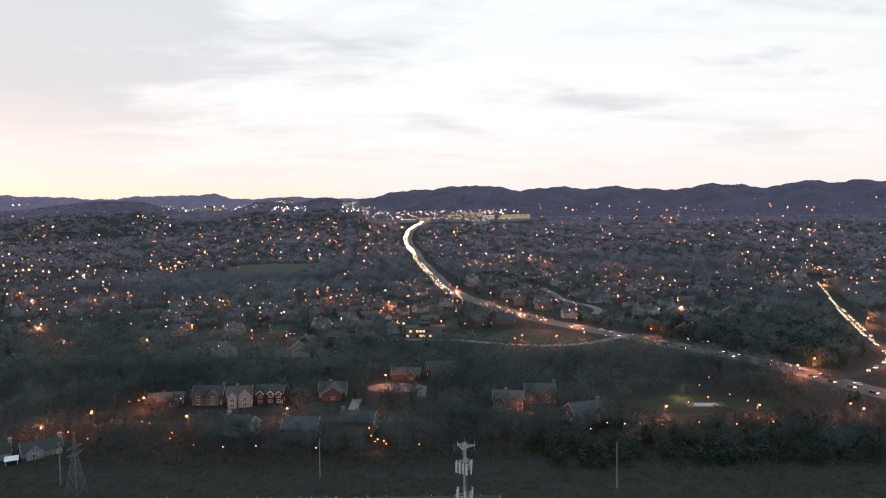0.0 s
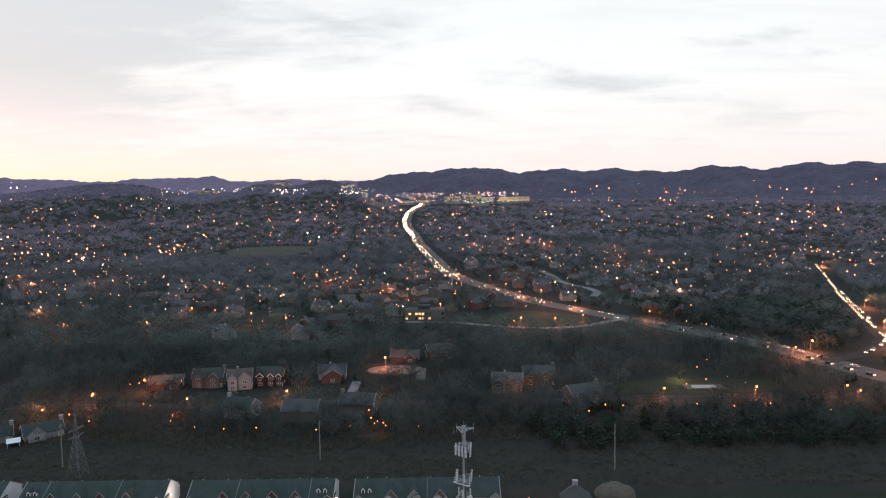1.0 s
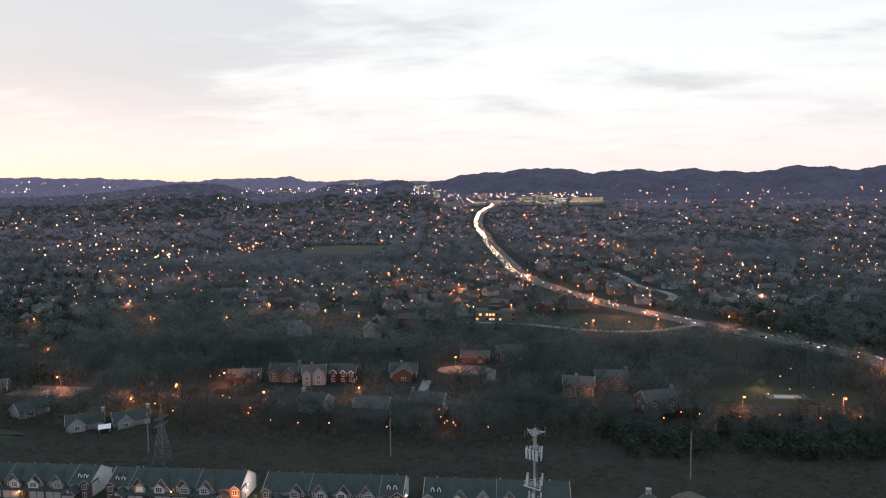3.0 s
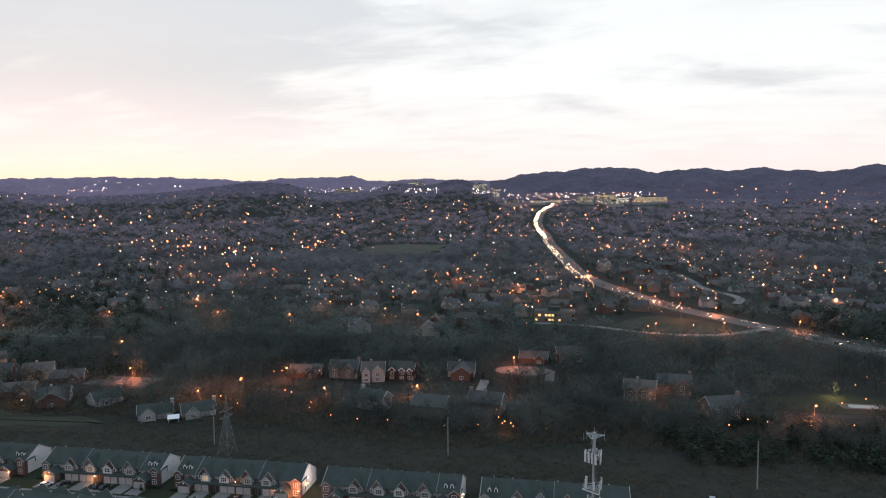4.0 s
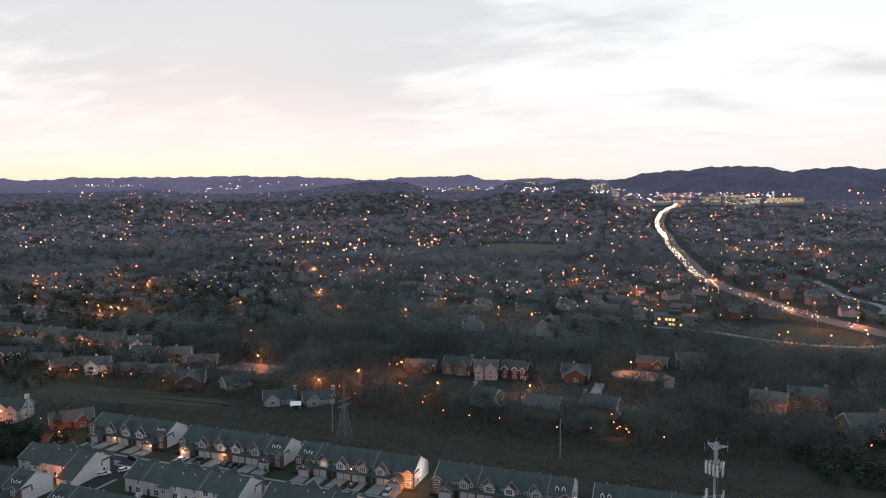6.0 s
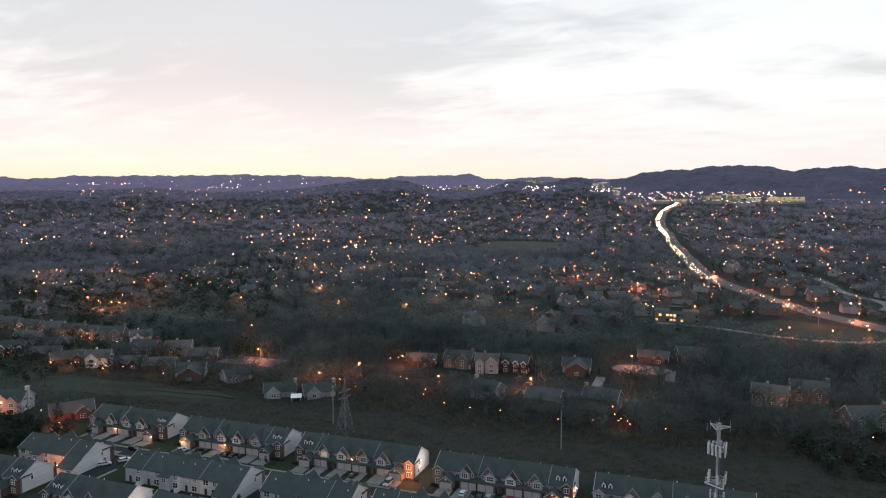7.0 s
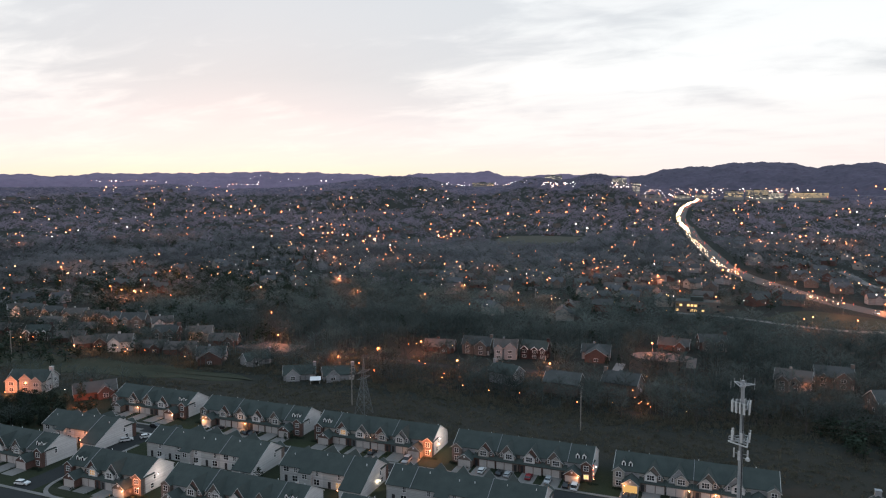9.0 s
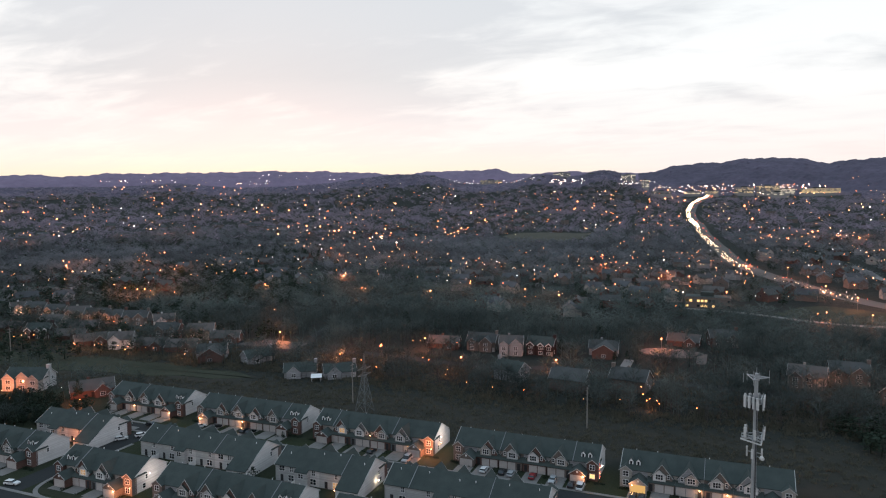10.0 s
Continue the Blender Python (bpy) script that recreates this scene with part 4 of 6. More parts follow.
FRONTS = [lambda h, d: ((-h * 0.5, 5.4, -d - 1.6), (h * 0.55, 4.2, -d - 0.9)), lambda h, d: ((-h * 0.35, 6.2, -d - 2.2),), lambda h, d: ((h * 0.4, 6.6, -d - 1.8), (-h * 0.6, 4.0, -d - 0.6)),
          lambda h, d: ((h * 0.45, 6.0, -d - 2.6),), lambda h, d: ((h * 0.1, 5.0, -d - 1.2),), lambda h, d: ((-h * 0.55, 5.0, -d - 2.4), (h * 0.15, 3.6, -d - 0.6)), lambda h, d: ((-h * 0.4, 6.4, -d - 2.0),),
          lambda h, d: ((-h * 0.58, 4.4, -d - 2.4), (h * 0.42, 6.4, -d - 1.2)), lambda h, d: ((-h * 0.66, 3.8, -d - 1.4), (h * 0.10, 3.0, -d - 0.8), (h * 0.72, 2.8, -d - 0.8)),
          lambda h, d: ((h * 0.12, 12.0, -d - 8.0),), lambda h, d: ((-h * 0.66, 5.6, -d - 2.0), (0.0, 6.6, -d - 1.0), (h * 0.70, 5.2, -d - 3.4))]


def house(kind, detail):
    wall, gable, roof, length, deep, eave = HOUSE_KINDS[kind]
    roof, gable = (roof, gable) if detail else (roof if kind % 3 == 0 else M_SHINGLE_PALE, wall if kind != 1 else M_SIDING_TAN)
    t = thing("house", ("two-storey" if eave > 4 else "single-storey") + " suburban house with " +
              {M_BRICK: "red-brown brick", M_SIDING: "white siding", M_BRICK_TAN: "tan brick", M_SIDING_GREY: "grey siding", M_SIDING_TAN: "beige siding", M_BRICK_DARK: "dark red brick", M_SIDING_PALE: "pale beige siding"}[wall] + " walls among bare trees", "house", "suburban houses")
    h, d = length / 2, deep / 2
    k = 0.72
    rise = d * k
    part("wall", Geo().box(-h, h, -d, d, -1.5, eave).prism([(-d, eave), (d, eave), (0, eave + rise)], "x", -h, h), wall, t)
    part("roof", Geo().sheet((-d - 0.5, eave - 0.5 * k), (0, eave + rise), 0.22, -h - 0.4, h + 0.4).sheet((d + 0.5, eave - 0.5 * k), (0, eave + rise), 0.22, -h - 0.4, h + 0.4), roof, t)
    for s in (-1, 1) if detail else ():
        tr = Geo()
        for ya, za, yb, zb in ((-d - 0.5, eave - 0.5 * k, 0, eave + rise), (0, eave + rise, d + 0.5, eave - 0.5 * k)):
            tr.prism([(ya, za - 0.15), (yb, zb - 0.15), (yb, zb + 0.25), (ya, za + 0.25)], "x", *sorted((s * (h + 0.4), s * (h + 0.5))))
        part("barge_board", tr, M_BARGE, t)
    for gx, gw, gy in FRONTS[kind](h, d):
        r2 = gw / 2 * (0.9 if gw < 8 else 0.62)
        w = part("front_gable", Geo().prism([(gx - gw / 2, -1.5), (gx + gw / 2, -1.5), (gx + gw / 2, eave), (gx, eave + r2), (gx - gw / 2, eave)], "y", gy, -d + 0.2), gable, t)
        gable_roof(w, gx, gw, gy - 0.3, -d + (r2 / k) + 0.4, eave, r2, 0.2, 0.4, roof, detail)
        if kind == 8:
            part("gable_trim", Geo().prism([(gx - gw / 2 - 0.3, eave - 0.25), (gx, eave + r2 + 0.02), (gx, eave + r2 - 0.42), (gx - gw / 2 - 0.3, eave - 0.69)], "y", gy - 0.46, gy - 0.41)
                 .prism([(gx + gw / 2 + 0.3, eave - 0.25), (gx, eave + r2 + 0.02), (gx, eave + r2 - 0.42), (gx + gw / 2 + 0.3, eave - 0.69)], "y", gy - 0.46, gy - 0.41), M_TRIM, w)
        if detail:
            for z in ((0.8, 3.5) if eave > 4 else (0.9,)):
                window(w, gx, gy, z, 2.0, 1.5, -1, None, 2)
    if kind % 2 == 0:
        part("chimney", Geo().box(h - 0.9, h + 0.55, -0.8, 0.8, -1.5, eave + rise + 1.3).box(h - 0.98, h + 0.63, -0.88, 0.88, eave + rise + 1.3, eave + rise + 1.55), wall, t)
    else:
        part("chimney", Geo().box(-1.9, -0.8, 0.4, 1.4, eave, eave + rise + 1.1), wall, t)
    if detail:
        part("door", Geo().box(-0.55, 0.55, -d - 0.06, -d, 0.1, 2.2), M_DARK, t)
        for x in (-h * 0.12, h * 0.18):
            if eave > 4:
                window(t, x + 0.6, -d, 3.5, 1.0, 1.5, -1)
        for s in (-1, 1):
            side_window(t, s * h, -1.8, 1.0, 1.1, 1.5, s)
            if eave > 4:
                side_window(t, s * h, 1.9, 3.6, 1.0, 1.4, s)
        garage_door(t, h * 0.55 if kind == 3 else h * 0.86 - 0.2, -d, 2.0 if kind != 3 else 0.9)
    else:
        part("window", Geo().box(-0.6, 1.2, -d - 0.06, -d, max(0.8, eave - 2.2), max(2.2, eave - 0.7)), M_GLASS, t)
        part("window", Geo().box(h, h + 0.06, -1.5, 0.4, max(0.8, eave - 2.2), max(2.2, eave - 0.7)), M_GLASS, t)
    return t


house_kit = {}


def house_at(kind, detail, x, y, turn):
    m = pose(x, y, float(ground_z(x, y)), 0, 0, turn)
    if (kind, detail) not in house_kit:
        house_kit[(kind, detail)] = house(kind, detail)
        house_kit[(kind, detail)].matrix_basis = m
        return house_kit[(kind, detail)]
    return copy_thing(house_kit[(kind, detail)], m)


NEAR_HOUSES = [(-190, 286, 32, 6), (-172, 292, 38, 6), (-228, 303, 62, 6), (-148, 368, 10, 3), (-126, 371, 4, 2), (-108, 366, 12, 7), (-92.5, 372, -2, 8), (-61, 383, 4, 9),
               (-93, 316, 160, 4), (-64, 310, 175, 2), (-39, 319, 170, 2), (-22, 421, -6, 3), (-2, 427, 15, 0), (34, 352, -10, 5), (52, 366, 0, 2),
               (68, 329, 20, 2), (-294, 224, 20, 10), (-258, 226, 52, 3), (43, 211.5, 90, 6),
               (-485, 360, 62, 1), (-472, 364, 20, 0), (-447, 361, 15, 0), (-424, 359, 30, 5), (-404, 358, 24, 2), (-388, 358, 20, 0), (-371, 360, 28, 2), (-357, 366, 12, 3),
               (-344, 357, 48, 1), (-391, 304, 25, 8), (-369, 308, 30, 3), (-346, 301, 58, 3), (-322, 302, 30, 1), (-302, 305, 24, 3), (-283, 308, 26, 3),
               (-296, 338, 30, 5), (-276, 336, 25, 3), (-255, 300, 30, 9), (-318, 334, 20, 0), (-410, 328, 15, 5), (-428, 312, 15, 3), (-385, 331, 35, 3)]
for x, y, turn, kind in NEAR_HOUSES:
    house_at(kind, True, x, y, turn)

road_pts = np.array([(p.x, p.y, w) for line, w in ROADS for p in line])
houses_xy = [(x, y) for x, y, *_ in NEAR_HOUSES]


def clear_of_roads(x, y, extra):
    d = np.hypot(road_pts[:, 0] - x, road_pts[:, 1] - y) - road_pts[:, 2] / 2
    return d.min() > extra


def estate(x, y):
    """How thickly the valley is built up there."""
    return math.sin(x * 0.011 + 0.8) + math.sin(y * 0.0093 - x * 0.004 + 1.0) + 0.5 * math.sin(x * 0.027 + y * 0.021)


rr = random.Random(5)
town_lights = []        # x, y, z, kind
ESTATE_HOUSES = [(-283, 945), (-259, 898), (-240, 870), (-236, 897), (-234, 943), (-198, 858), (-184, 842), (-172, 851), (-156, 840), (-143, 844), (-147, 988), (-140, 1014), (-132, 1034), (-122, 1054), (-116, 1098), (-110, 1160), (-126, 759), (-79, 734), (-63, 724), (-54, 724), (-21, 709), (-4, 688), (-157, 499), (-169, 510), (-417, 805), (-440, 792), (-288, 776), (30, 1092), (50, 1129), (61, 1074), (82, 1125), (95, 1062), (137, 1158), (157, 1171), (171, 1136), (105, 859), (152, 909), (160, 852), (196, 797), (192, 709), (192, 670), (203, 669), (258, 722), (226, 649), (287, 761), (292, 697), (317, 714), (316, 675), (431, 862), (391, 768), (489, 939), (30, 615), (206, 902), (291, 888)]
for i, (x, y) in enumerate(ESTATE_HOUSES):
    if clear_of_roads(x, y, 9):
        house_at((2, 5, 0, 6, 3, 4, 5)[i % 7], False, x, y, (i * 47) % 360)
        houses_xy.append((x, y))
        town_lights.append((x + rr.uniform(-9, 9), y - 9, float(ground_z(x, y)) + rr.uniform(5.0, 9.0), rr.choice("wwai")))
for dist in (505, 560, 595, 630, 670, 715, 765, 820, 880, 945, 1020, 1100, 1190, 1290):
    az = -56.0 + rr.uniform(0, 2)
    while az < 36:
        d = dist + 14 * math.sin(az * 0.21 + dist) + rr.uniform(-6, 6)
        x, y = d * math.sin(radians(az)), d * math.cos(radians(az))
        az += math.degrees(rr.uniform(21, 30) / dist)
        thick = estate(x, y)
        if dist < 560 and not -27 < az < -8 or dist < 640 and az < -33:
            continue
        if 7 < az < 27 and 570 < dist < 900:
            thick += 1.0
        if dist < 780 and not 5 < az < 28:
            thick += 0.25 if az > -21 else (-0.75 if az > -28 else -1.6)
        if 780 < dist < 1000 and az < -30:
            thick -= 0.5
        if thick < -0.05 or rr.random() < (0.08 if 7 < az < 27 and dist < 900 else 0.3) or not clear_of_roads(x, y, 16) or min(math.hypot(x - q, y - p) for q, p in houses_xy) < 19 or (-375 < x < -195 and 1055 < y < 1225):
            continue
        if 25 < x < 160 and 500 < y < 600 or (-50 < x < 25 and 500 < y < 585):
            continue
        house_at(rr.choice((0, 0, 2, 2, 3, 3, 5, 3, 6, 0, 4, 2)), False, x, y, -az + rr.choice((0, 180, 90, 20, -30)) + rr.uniform(-15, 15))
        houses_xy.append((x, y))
        if rr.random() < 0.75:
            a = radians(az + rr.uniform(-0.6, 0.6))
            town_lights.append((x + rr.uniform(-9, 9), y - 8, float(ground_z(x, y)) + rr.uniform(7.0, 11.0), rr.choice("wwwwaaai")))
            if rr.random() < 0.4:
                town_lights.append((x + rr.uniform(-14, 14), y - rr.uniform(8, 14), float(ground_z(x, y)) + rr.uniform(6, 10.0), rr.choice("wwai")))

walls, roofs = Geo(), Geo()
for i in range(380):
    az, d = rr.uniform(-56, 36), 1300 * (2500 / 1300) ** rr.random()
    x, y = d * math.sin(radians(az)), d * math.cos(radians(az))
    if estate(x, y) < -0.3 or not clear_of_roads(x, y, 20):
        continue
    z, w, dp, turn = float(ground_z(x, y)), rr.uniform(6, 10), rr.uniform(4.5, 6), rr.uniform(0, math.pi)
    e = rr.choice((4.0, 6.0, 6.5)) + 1.5
    n, n2 = len(walls.v), len(roofs.v)
    walls.box(-w, w, -dp, dp, -2, e)
    roofs.prism([(-dp - 0.5, e), (dp + 0.5, e), (0, e + dp * 0.7)], "x", -w - 0.4, w + 0.4)
    c, s = math.cos(turn), math.sin(turn)
    for g, k in ((walls, n), (roofs, n2)):
        g.v[k:] = [(x + c * a - s * b, y + s * a + c * b, z + h) for a, b, h in g.v[k:]]
tagged(new("far_house_walls", walls.mesh("far_house_walls", M_BRICK_TAN)), "pale walls of countless far suburban houses", "houses", kind="stuff")
tagged(new("far_house_roofs", roofs.mesh("far_house_roofs", M_SHINGLE_GREY)), "grey roofs of countless far suburban houses", "roofs", kind="stuff")

# ---------------------------------------------------------------- larger buildings


def office_block(x, y, turn, w, d, floors, label, glow, share, base=0.0, wall=None):
    t = thing("office_building", label, "office building", "office buildings")
    h = floors * 3.8
    part("wall", Geo().box(-w / 2, w / 2, -d / 2, d / 2, -12, h + 0.8), wall or M_PAVING, t)
    part("roof", Geo().box(-w / 2 + 0.5, w / 2 - 0.5, -d / 2 + 0.5, d / 2 - 0.5, h + 0.82, h + 1.0).box(-w / 6, w / 8, -3, 4, h + 1.0, h + 4), M_SHINGLE, t)
    r = random.Random(int(w * 7 + floors))
    for f in range(floors):
        n = max(4, int(w / (2.6 if w < 40 and floors < 3 else 3.6)))
        for a, kindm in ((True, glow), (False, M_GLASS)):
            g = Geo()
            for i in range(n):
                if (r.random() < share) == a:
                    c = -w / 2 + (i + 0.5) * w / n
                    g.box(c - w / n * 0.36, c + w / n * 0.36, -d / 2 - 0.1, -d / 2 - 0.004, f * 3.8 + 1.0, f * 3.8 + 2.7)
            if g.v:
                tagged(part("lit_window_band" if a else "window_band", g, kindm, t), kind="stuff")
    t.matrix_basis = pose(x, y, float(ground_z(x, y)) + base, 0, 0, turn)


L_OFFICE = lit("office_window_light", (1.0, 0.72, 0.36), 1.1, False)
L_OFFICE_WHITE = lit("office_white_light", (1.0, 0.86, 0.62), 1.5, False)
for az, d, w, floors, share, glow in ((1.1, 2520, 60, 5, 0.55, L_OFFICE), (2.7, 2540, 70, 6, 0.6, L_OFFICE), (4.0, 2480, 45, 4, 0.7, L_OFFICE_WHITE), (6.1, 2560, 118, 4, 0.85, L_OFFICE),
                                      (-7.4, 2330, 45, 4, 0.5, L_OFFICE_WHITE), (-6.1, 2330, 24, 6, 0.5, L_OFFICE_WHITE), (-2.6, 2450, 50, 2, 0.6, L_OFFICE_WHITE), (-12.6, 2560, 60, 3, 0.5, L_OFFICE_WHITE),
                                      (-18.3, 2560, 80, 3, 0.4, L_OFFICE), (-1.2, 2350, 40, 2, 0.7, L_OFFICE), (3.4, 2250, 60, 2, 0.6, L_OFFICE_WHITE), (-4.9, 2200, 60, 2, 0.25, L_OFFICE)):
    office_block(d * math.sin(radians(az)), d * math.cos(radians(az)), -az, w, 22, floors, "pale far office building with rows of lit windows", glow, share, 10)
M_FORECOURT = mat("worn_forecourt", (0.125, 0.108, 0.100), (0.085, 0.075, 0.070), 0.9, fine=1.0, coarse=0.12)
office_block(-13, 566, 0, 32, 16, 2, "low pale building with bright yellow windows beside the woods", lit("bright_yellow_window", (1.0, 0.62, 0.24), 1.5, False), 0.5, 0, M_BRICK_TAN)
court = Geo().prism([(-27 + 17 * math.cos(i * 0.3142), 397 + 11 * math.sin(i * 0.3142)) for i in range(20)], "z", -0.4, 0.30)
court.box(-14, -9, 376, 400, -0.4, 0.26)
tagged(new("driveway_1", court.mesh("driveway_1", M_FORECOURT)), "worn paved turning circle of a house lit by a street lamp", "driveway", kind="structure")
drive("driveway_2", -264, -226, 331, 349, 0.18, M_HIGHWAY, "pale turning circle of the lane under a street lamp", "driveway")
drive("driveway_3", -49, -44, 345, 374, 0.16, M_CONCRETE, "pale concrete driveway up to a house", "driveway")
# pale field and lawns
for name, pts, m, label in (("field_1", [(-335, 1069), (-263, 1066), (-204, 1094), (-219, 1212), (-310, 1219), (-366, 1202)], M_FIELD, "pale dry winter field between woods"),
                            ("field_2", [(-480, 238), (-347, 246), (-279, 255), (-231, 265), (-203, 274), (-231, 281), (-290, 280), (-335, 277), (-383, 272), (-480, 264)], M_MEADOW, "green grass strip along the power-line cutting"),
                            ("field_3", [(385, 560), (480, 590), (490, 660), (400, 640)], M_FIELD, "pale grass field beside the road"),
                            ("field_4", [(28, 545), (60, 531), (95, 527), (128, 545), (104, 584), (60, 600)], M_MEADOW, "pale cut grass inside the access road"),
                            ("field_5", [(86, 342), (170, 340), (180, 366), (120, 372), (92, 360)], M_LAWN, "green lawn round the swimming pool")):
    g = Geo()
    k = len(pts) * 4
    rim = [Vector(p).lerp(Vector(q), j / 4) for p, q in zip(pts, pts[1:] + pts[:1]) for j in range(4)]
    rim = [p + Vector((math.sin(i * 2.3), math.cos(i * 1.7))) * 0.006 * p.length for i, p in enumerate(rim)]
    mid_ = sum(rim, Vector((0, 0))) / k
    for s_ in (1.0, 0.97, 0.75, 0.5, 0.25, 0.06):
        for p in rim:
            q = mid_.lerp(p, s_)
            g.v.append((q.x, q.y, float(ground_z(q.x, q.y)) + 0.25 + 0.0018 * max(0, q.length - 450) - (0.28 if s_ == 1.0 else 0)))
    g.f = [(r_ * k + i, r_ * k + (i + 1) % k, (r_ + 1) * k + (i + 1) % k, (r_ + 1) * k + i) for r_ in range(5) for i in range(k)] + [tuple(5 * k + i for i in range(k))]
    tagged(new(name, g.mesh(name, m)), label, "field", kind="structure")

M_PAVING_DARK = mat("worn_paving", (0.085, 0.080, 0.074), (0.060, 0.057, 0.053), 0.9)
M_POOL = mat("pool_water", (0.12, 0.19, 0.20), (0.10, 0.16, 0.18), 0.3, fine=0.8, bump=0.1, spec=0.5)
pool = thing("swimming_pool", "pale swimming pool with a concrete deck on the lawn", "swimming pool")
part("deck", Geo().box(-10, 10, -4.5, 4.5, -1, 0.30), M_PAVING_DARK, pool)
part("water", Geo().prism([(-7.0, -1.4), (-5.8, -2.8), (5.2, -2.8), (7.0, -0.7), (5.8, 2.1), (-5.2, 2.8)], "z", 0.31, 0.36), M_POOL, pool)
pool.matrix_basis = pose(136, 352, 0.2)

carport = thing("carport", "small carport with a bright white sheet roof beside a house", "carport")
for sx in (-2.6, 2.6):
    for sy in (-2.4, 2.4):
        part("post", Geo().box(sx - 0.08, sx + 0.08, sy - 0.08, sy + 0.08, -0.3, 2.5 + 0.16 * (sy + 2.4)), M_TRIM, carport)
part("roof", Geo().sheet((-3.0, 2.38), (3.0, 3.34), 0.12, -3.2, 3.2), M_TRIM, carport)
carport.matrix_basis = pose(-177.5, 280.5, 0, 0, 0, 30)
carport.scale = (0.8, 0.75, 0.8)

# ---------------------------------------------------------------- cars
PAINT = {"white": (0.70, 0.70, 0.70), "dark": (0.025, 0.027, 0.03), "red": (0.22, 0.02, 0.025), "silver": (0.36, 0.37, 0.38), "blue": (0.03, 0.05, 0.10)}
L_BEAM = lit("car_headlight", (1.0, 0.60, 0.33), 15.0, False)


def car(colour, lights, van=False):
    t = thing("car", {"dark": "dark"}.get(colour, colour) + (" car with its lamps lit on the road" if lights else (" van parked on a driveway" if van else " parked car on a driveway")), "car", "traffic" if lights else "parked cars")
    p = mat("car_paint_" + colour, PAINT[colour], None, 0.25, metal=0.1, bump=0.0, spec=0.6)
    L, hw = (2.5, 0.95) if van else (2.25, 0.9)
    top = 1.95 if van else 1.42
    part("body", Geo().prism([(-L, 0.35), (L, 0.35), (L, 0.72), (L - 0.25, 0.86), (L - 1.2, 0.98), (-L + 0.2, 1.0), (-L, 0.8)], "x", -hw, hw), p, t)
    a, b = (L - 1.2, -L + 0.15)
    part("glasshouse", Geo().prism([(a, 0.97), (a - 0.75, top - 0.04), (b + 0.3, top - 0.04), (b, 0.99)], "x", -hw + 0.09, hw - 0.09), M_GLASS, t)
    part("roof", Geo().prism([(a - 0.72, top - 0.05), (a - 0.85, top + 0.03), (b + 0.4, top + 0.03), (b + 0.28, top - 0.05)], "x", -hw + 0.1, hw - 0.1), p, t)
    for sy in (-1, 1):
        for sx in (-1, 1):
            w = part("wheel", Geo().bar((sx * (hw - 0.2), sy * (L - 0.8), 0.33), (sx * (hw + 0.01), sy * (L - 0.8), 0.33), 0.33, 0.33, 10), M_TYRE, t)
    for sx in (-1, 1):
        part("headlight", Geo().ball((sx * (hw - 0.22), L - 0.06, 0.68), 0.30 if lights else 0.13), L_BEAM if lights else M_TRIM, t)
        part("tail_light", Geo().ball((sx * (hw - 0.15), -L + 0.03, 0.80), 0.18 if lights else 0.1), L_TAIL if lights else mat("tail_lens", (0.2, 0.01, 0.01), None, 0.2, bump=0.0), t)
    return t


car_kit = {}


def car_at(colour, x, y, turn, lights=False, van=False, lift=0.05):
    m = pose(x, y, float(ground_z(x, y)) + lift, 0, 0, turn)
    key = (colour, lights, van)
    if key not in car_kit:
        car_kit[key] = car(*key)
        car_kit[key].matrix_basis = m
    else:
        copy_thing(car_kit[key], m)


def on_drive(row, home, dx, dy, colour, turn=0, van=False):
    x, y, n, _ = ROWS_FRONT[row]
    c = x + (home + 0.5) * W + (0 if 0 < home < n - 1 else (1.6 if home == 0 else -1.6))
    car_at(colour, c + dx, y - 6.2 + dy, turn, False, van)


for args in ((3, 1, 0.6, 0, "white"), (3, 2, -1.3, 0.4, "dark"), (3, 2, 1.6, 0, "silver"), (3, 3, 0.5, 0.6, "red"), (3, 4, -1.0, 0, "silver", 180), (3, 5, -1.2, -1.2, "dark"),
             (3, 5, 1.6, -1.6, "white", 0, True), (2, 3, -1.0, 0.2, "dark"), (2, 5, -0.9, -1.9, "silver", 180, True), (1, 0, 1.5, -1.5, "white", -35), (1, 1, 1.2, 0, "dark", -20),
             (1, 3, -1.2, 0.3, "dark"), (1, 3, 1.7, 0, "dark"), (4, 0, -0.8, -1.9, "dark"), (4, 0, 1.5, -1.9, "dark"), (4, 2, -1.2, 0, "dark"), (4, 2, 1.4, -0.4, "blue")):
    on_drive(*args)
for c, x, y, turn in (("white", -199.5, 187.5, -38), ("white", -195.5, 193.0, -32), ("white", -199.5, 146.5, -78), ("dark", -201, 203.2, -90), ("silver", -100, 141, 88)):
    car_at(c, x, y, turn)


def along(line, s, off):
    """The place s metres along a line, off metres to its right, and the heading."""
    for a, b in zip(line, line[1:]):
        d = (b - a).length
        if s <= d:
            t = (b - a) / d
            p = a + t * s
            return p.x + t.y * off, p.y - t.x * off, math.degrees(math.atan2(-t.x, t.y))
        s -= d
    return None


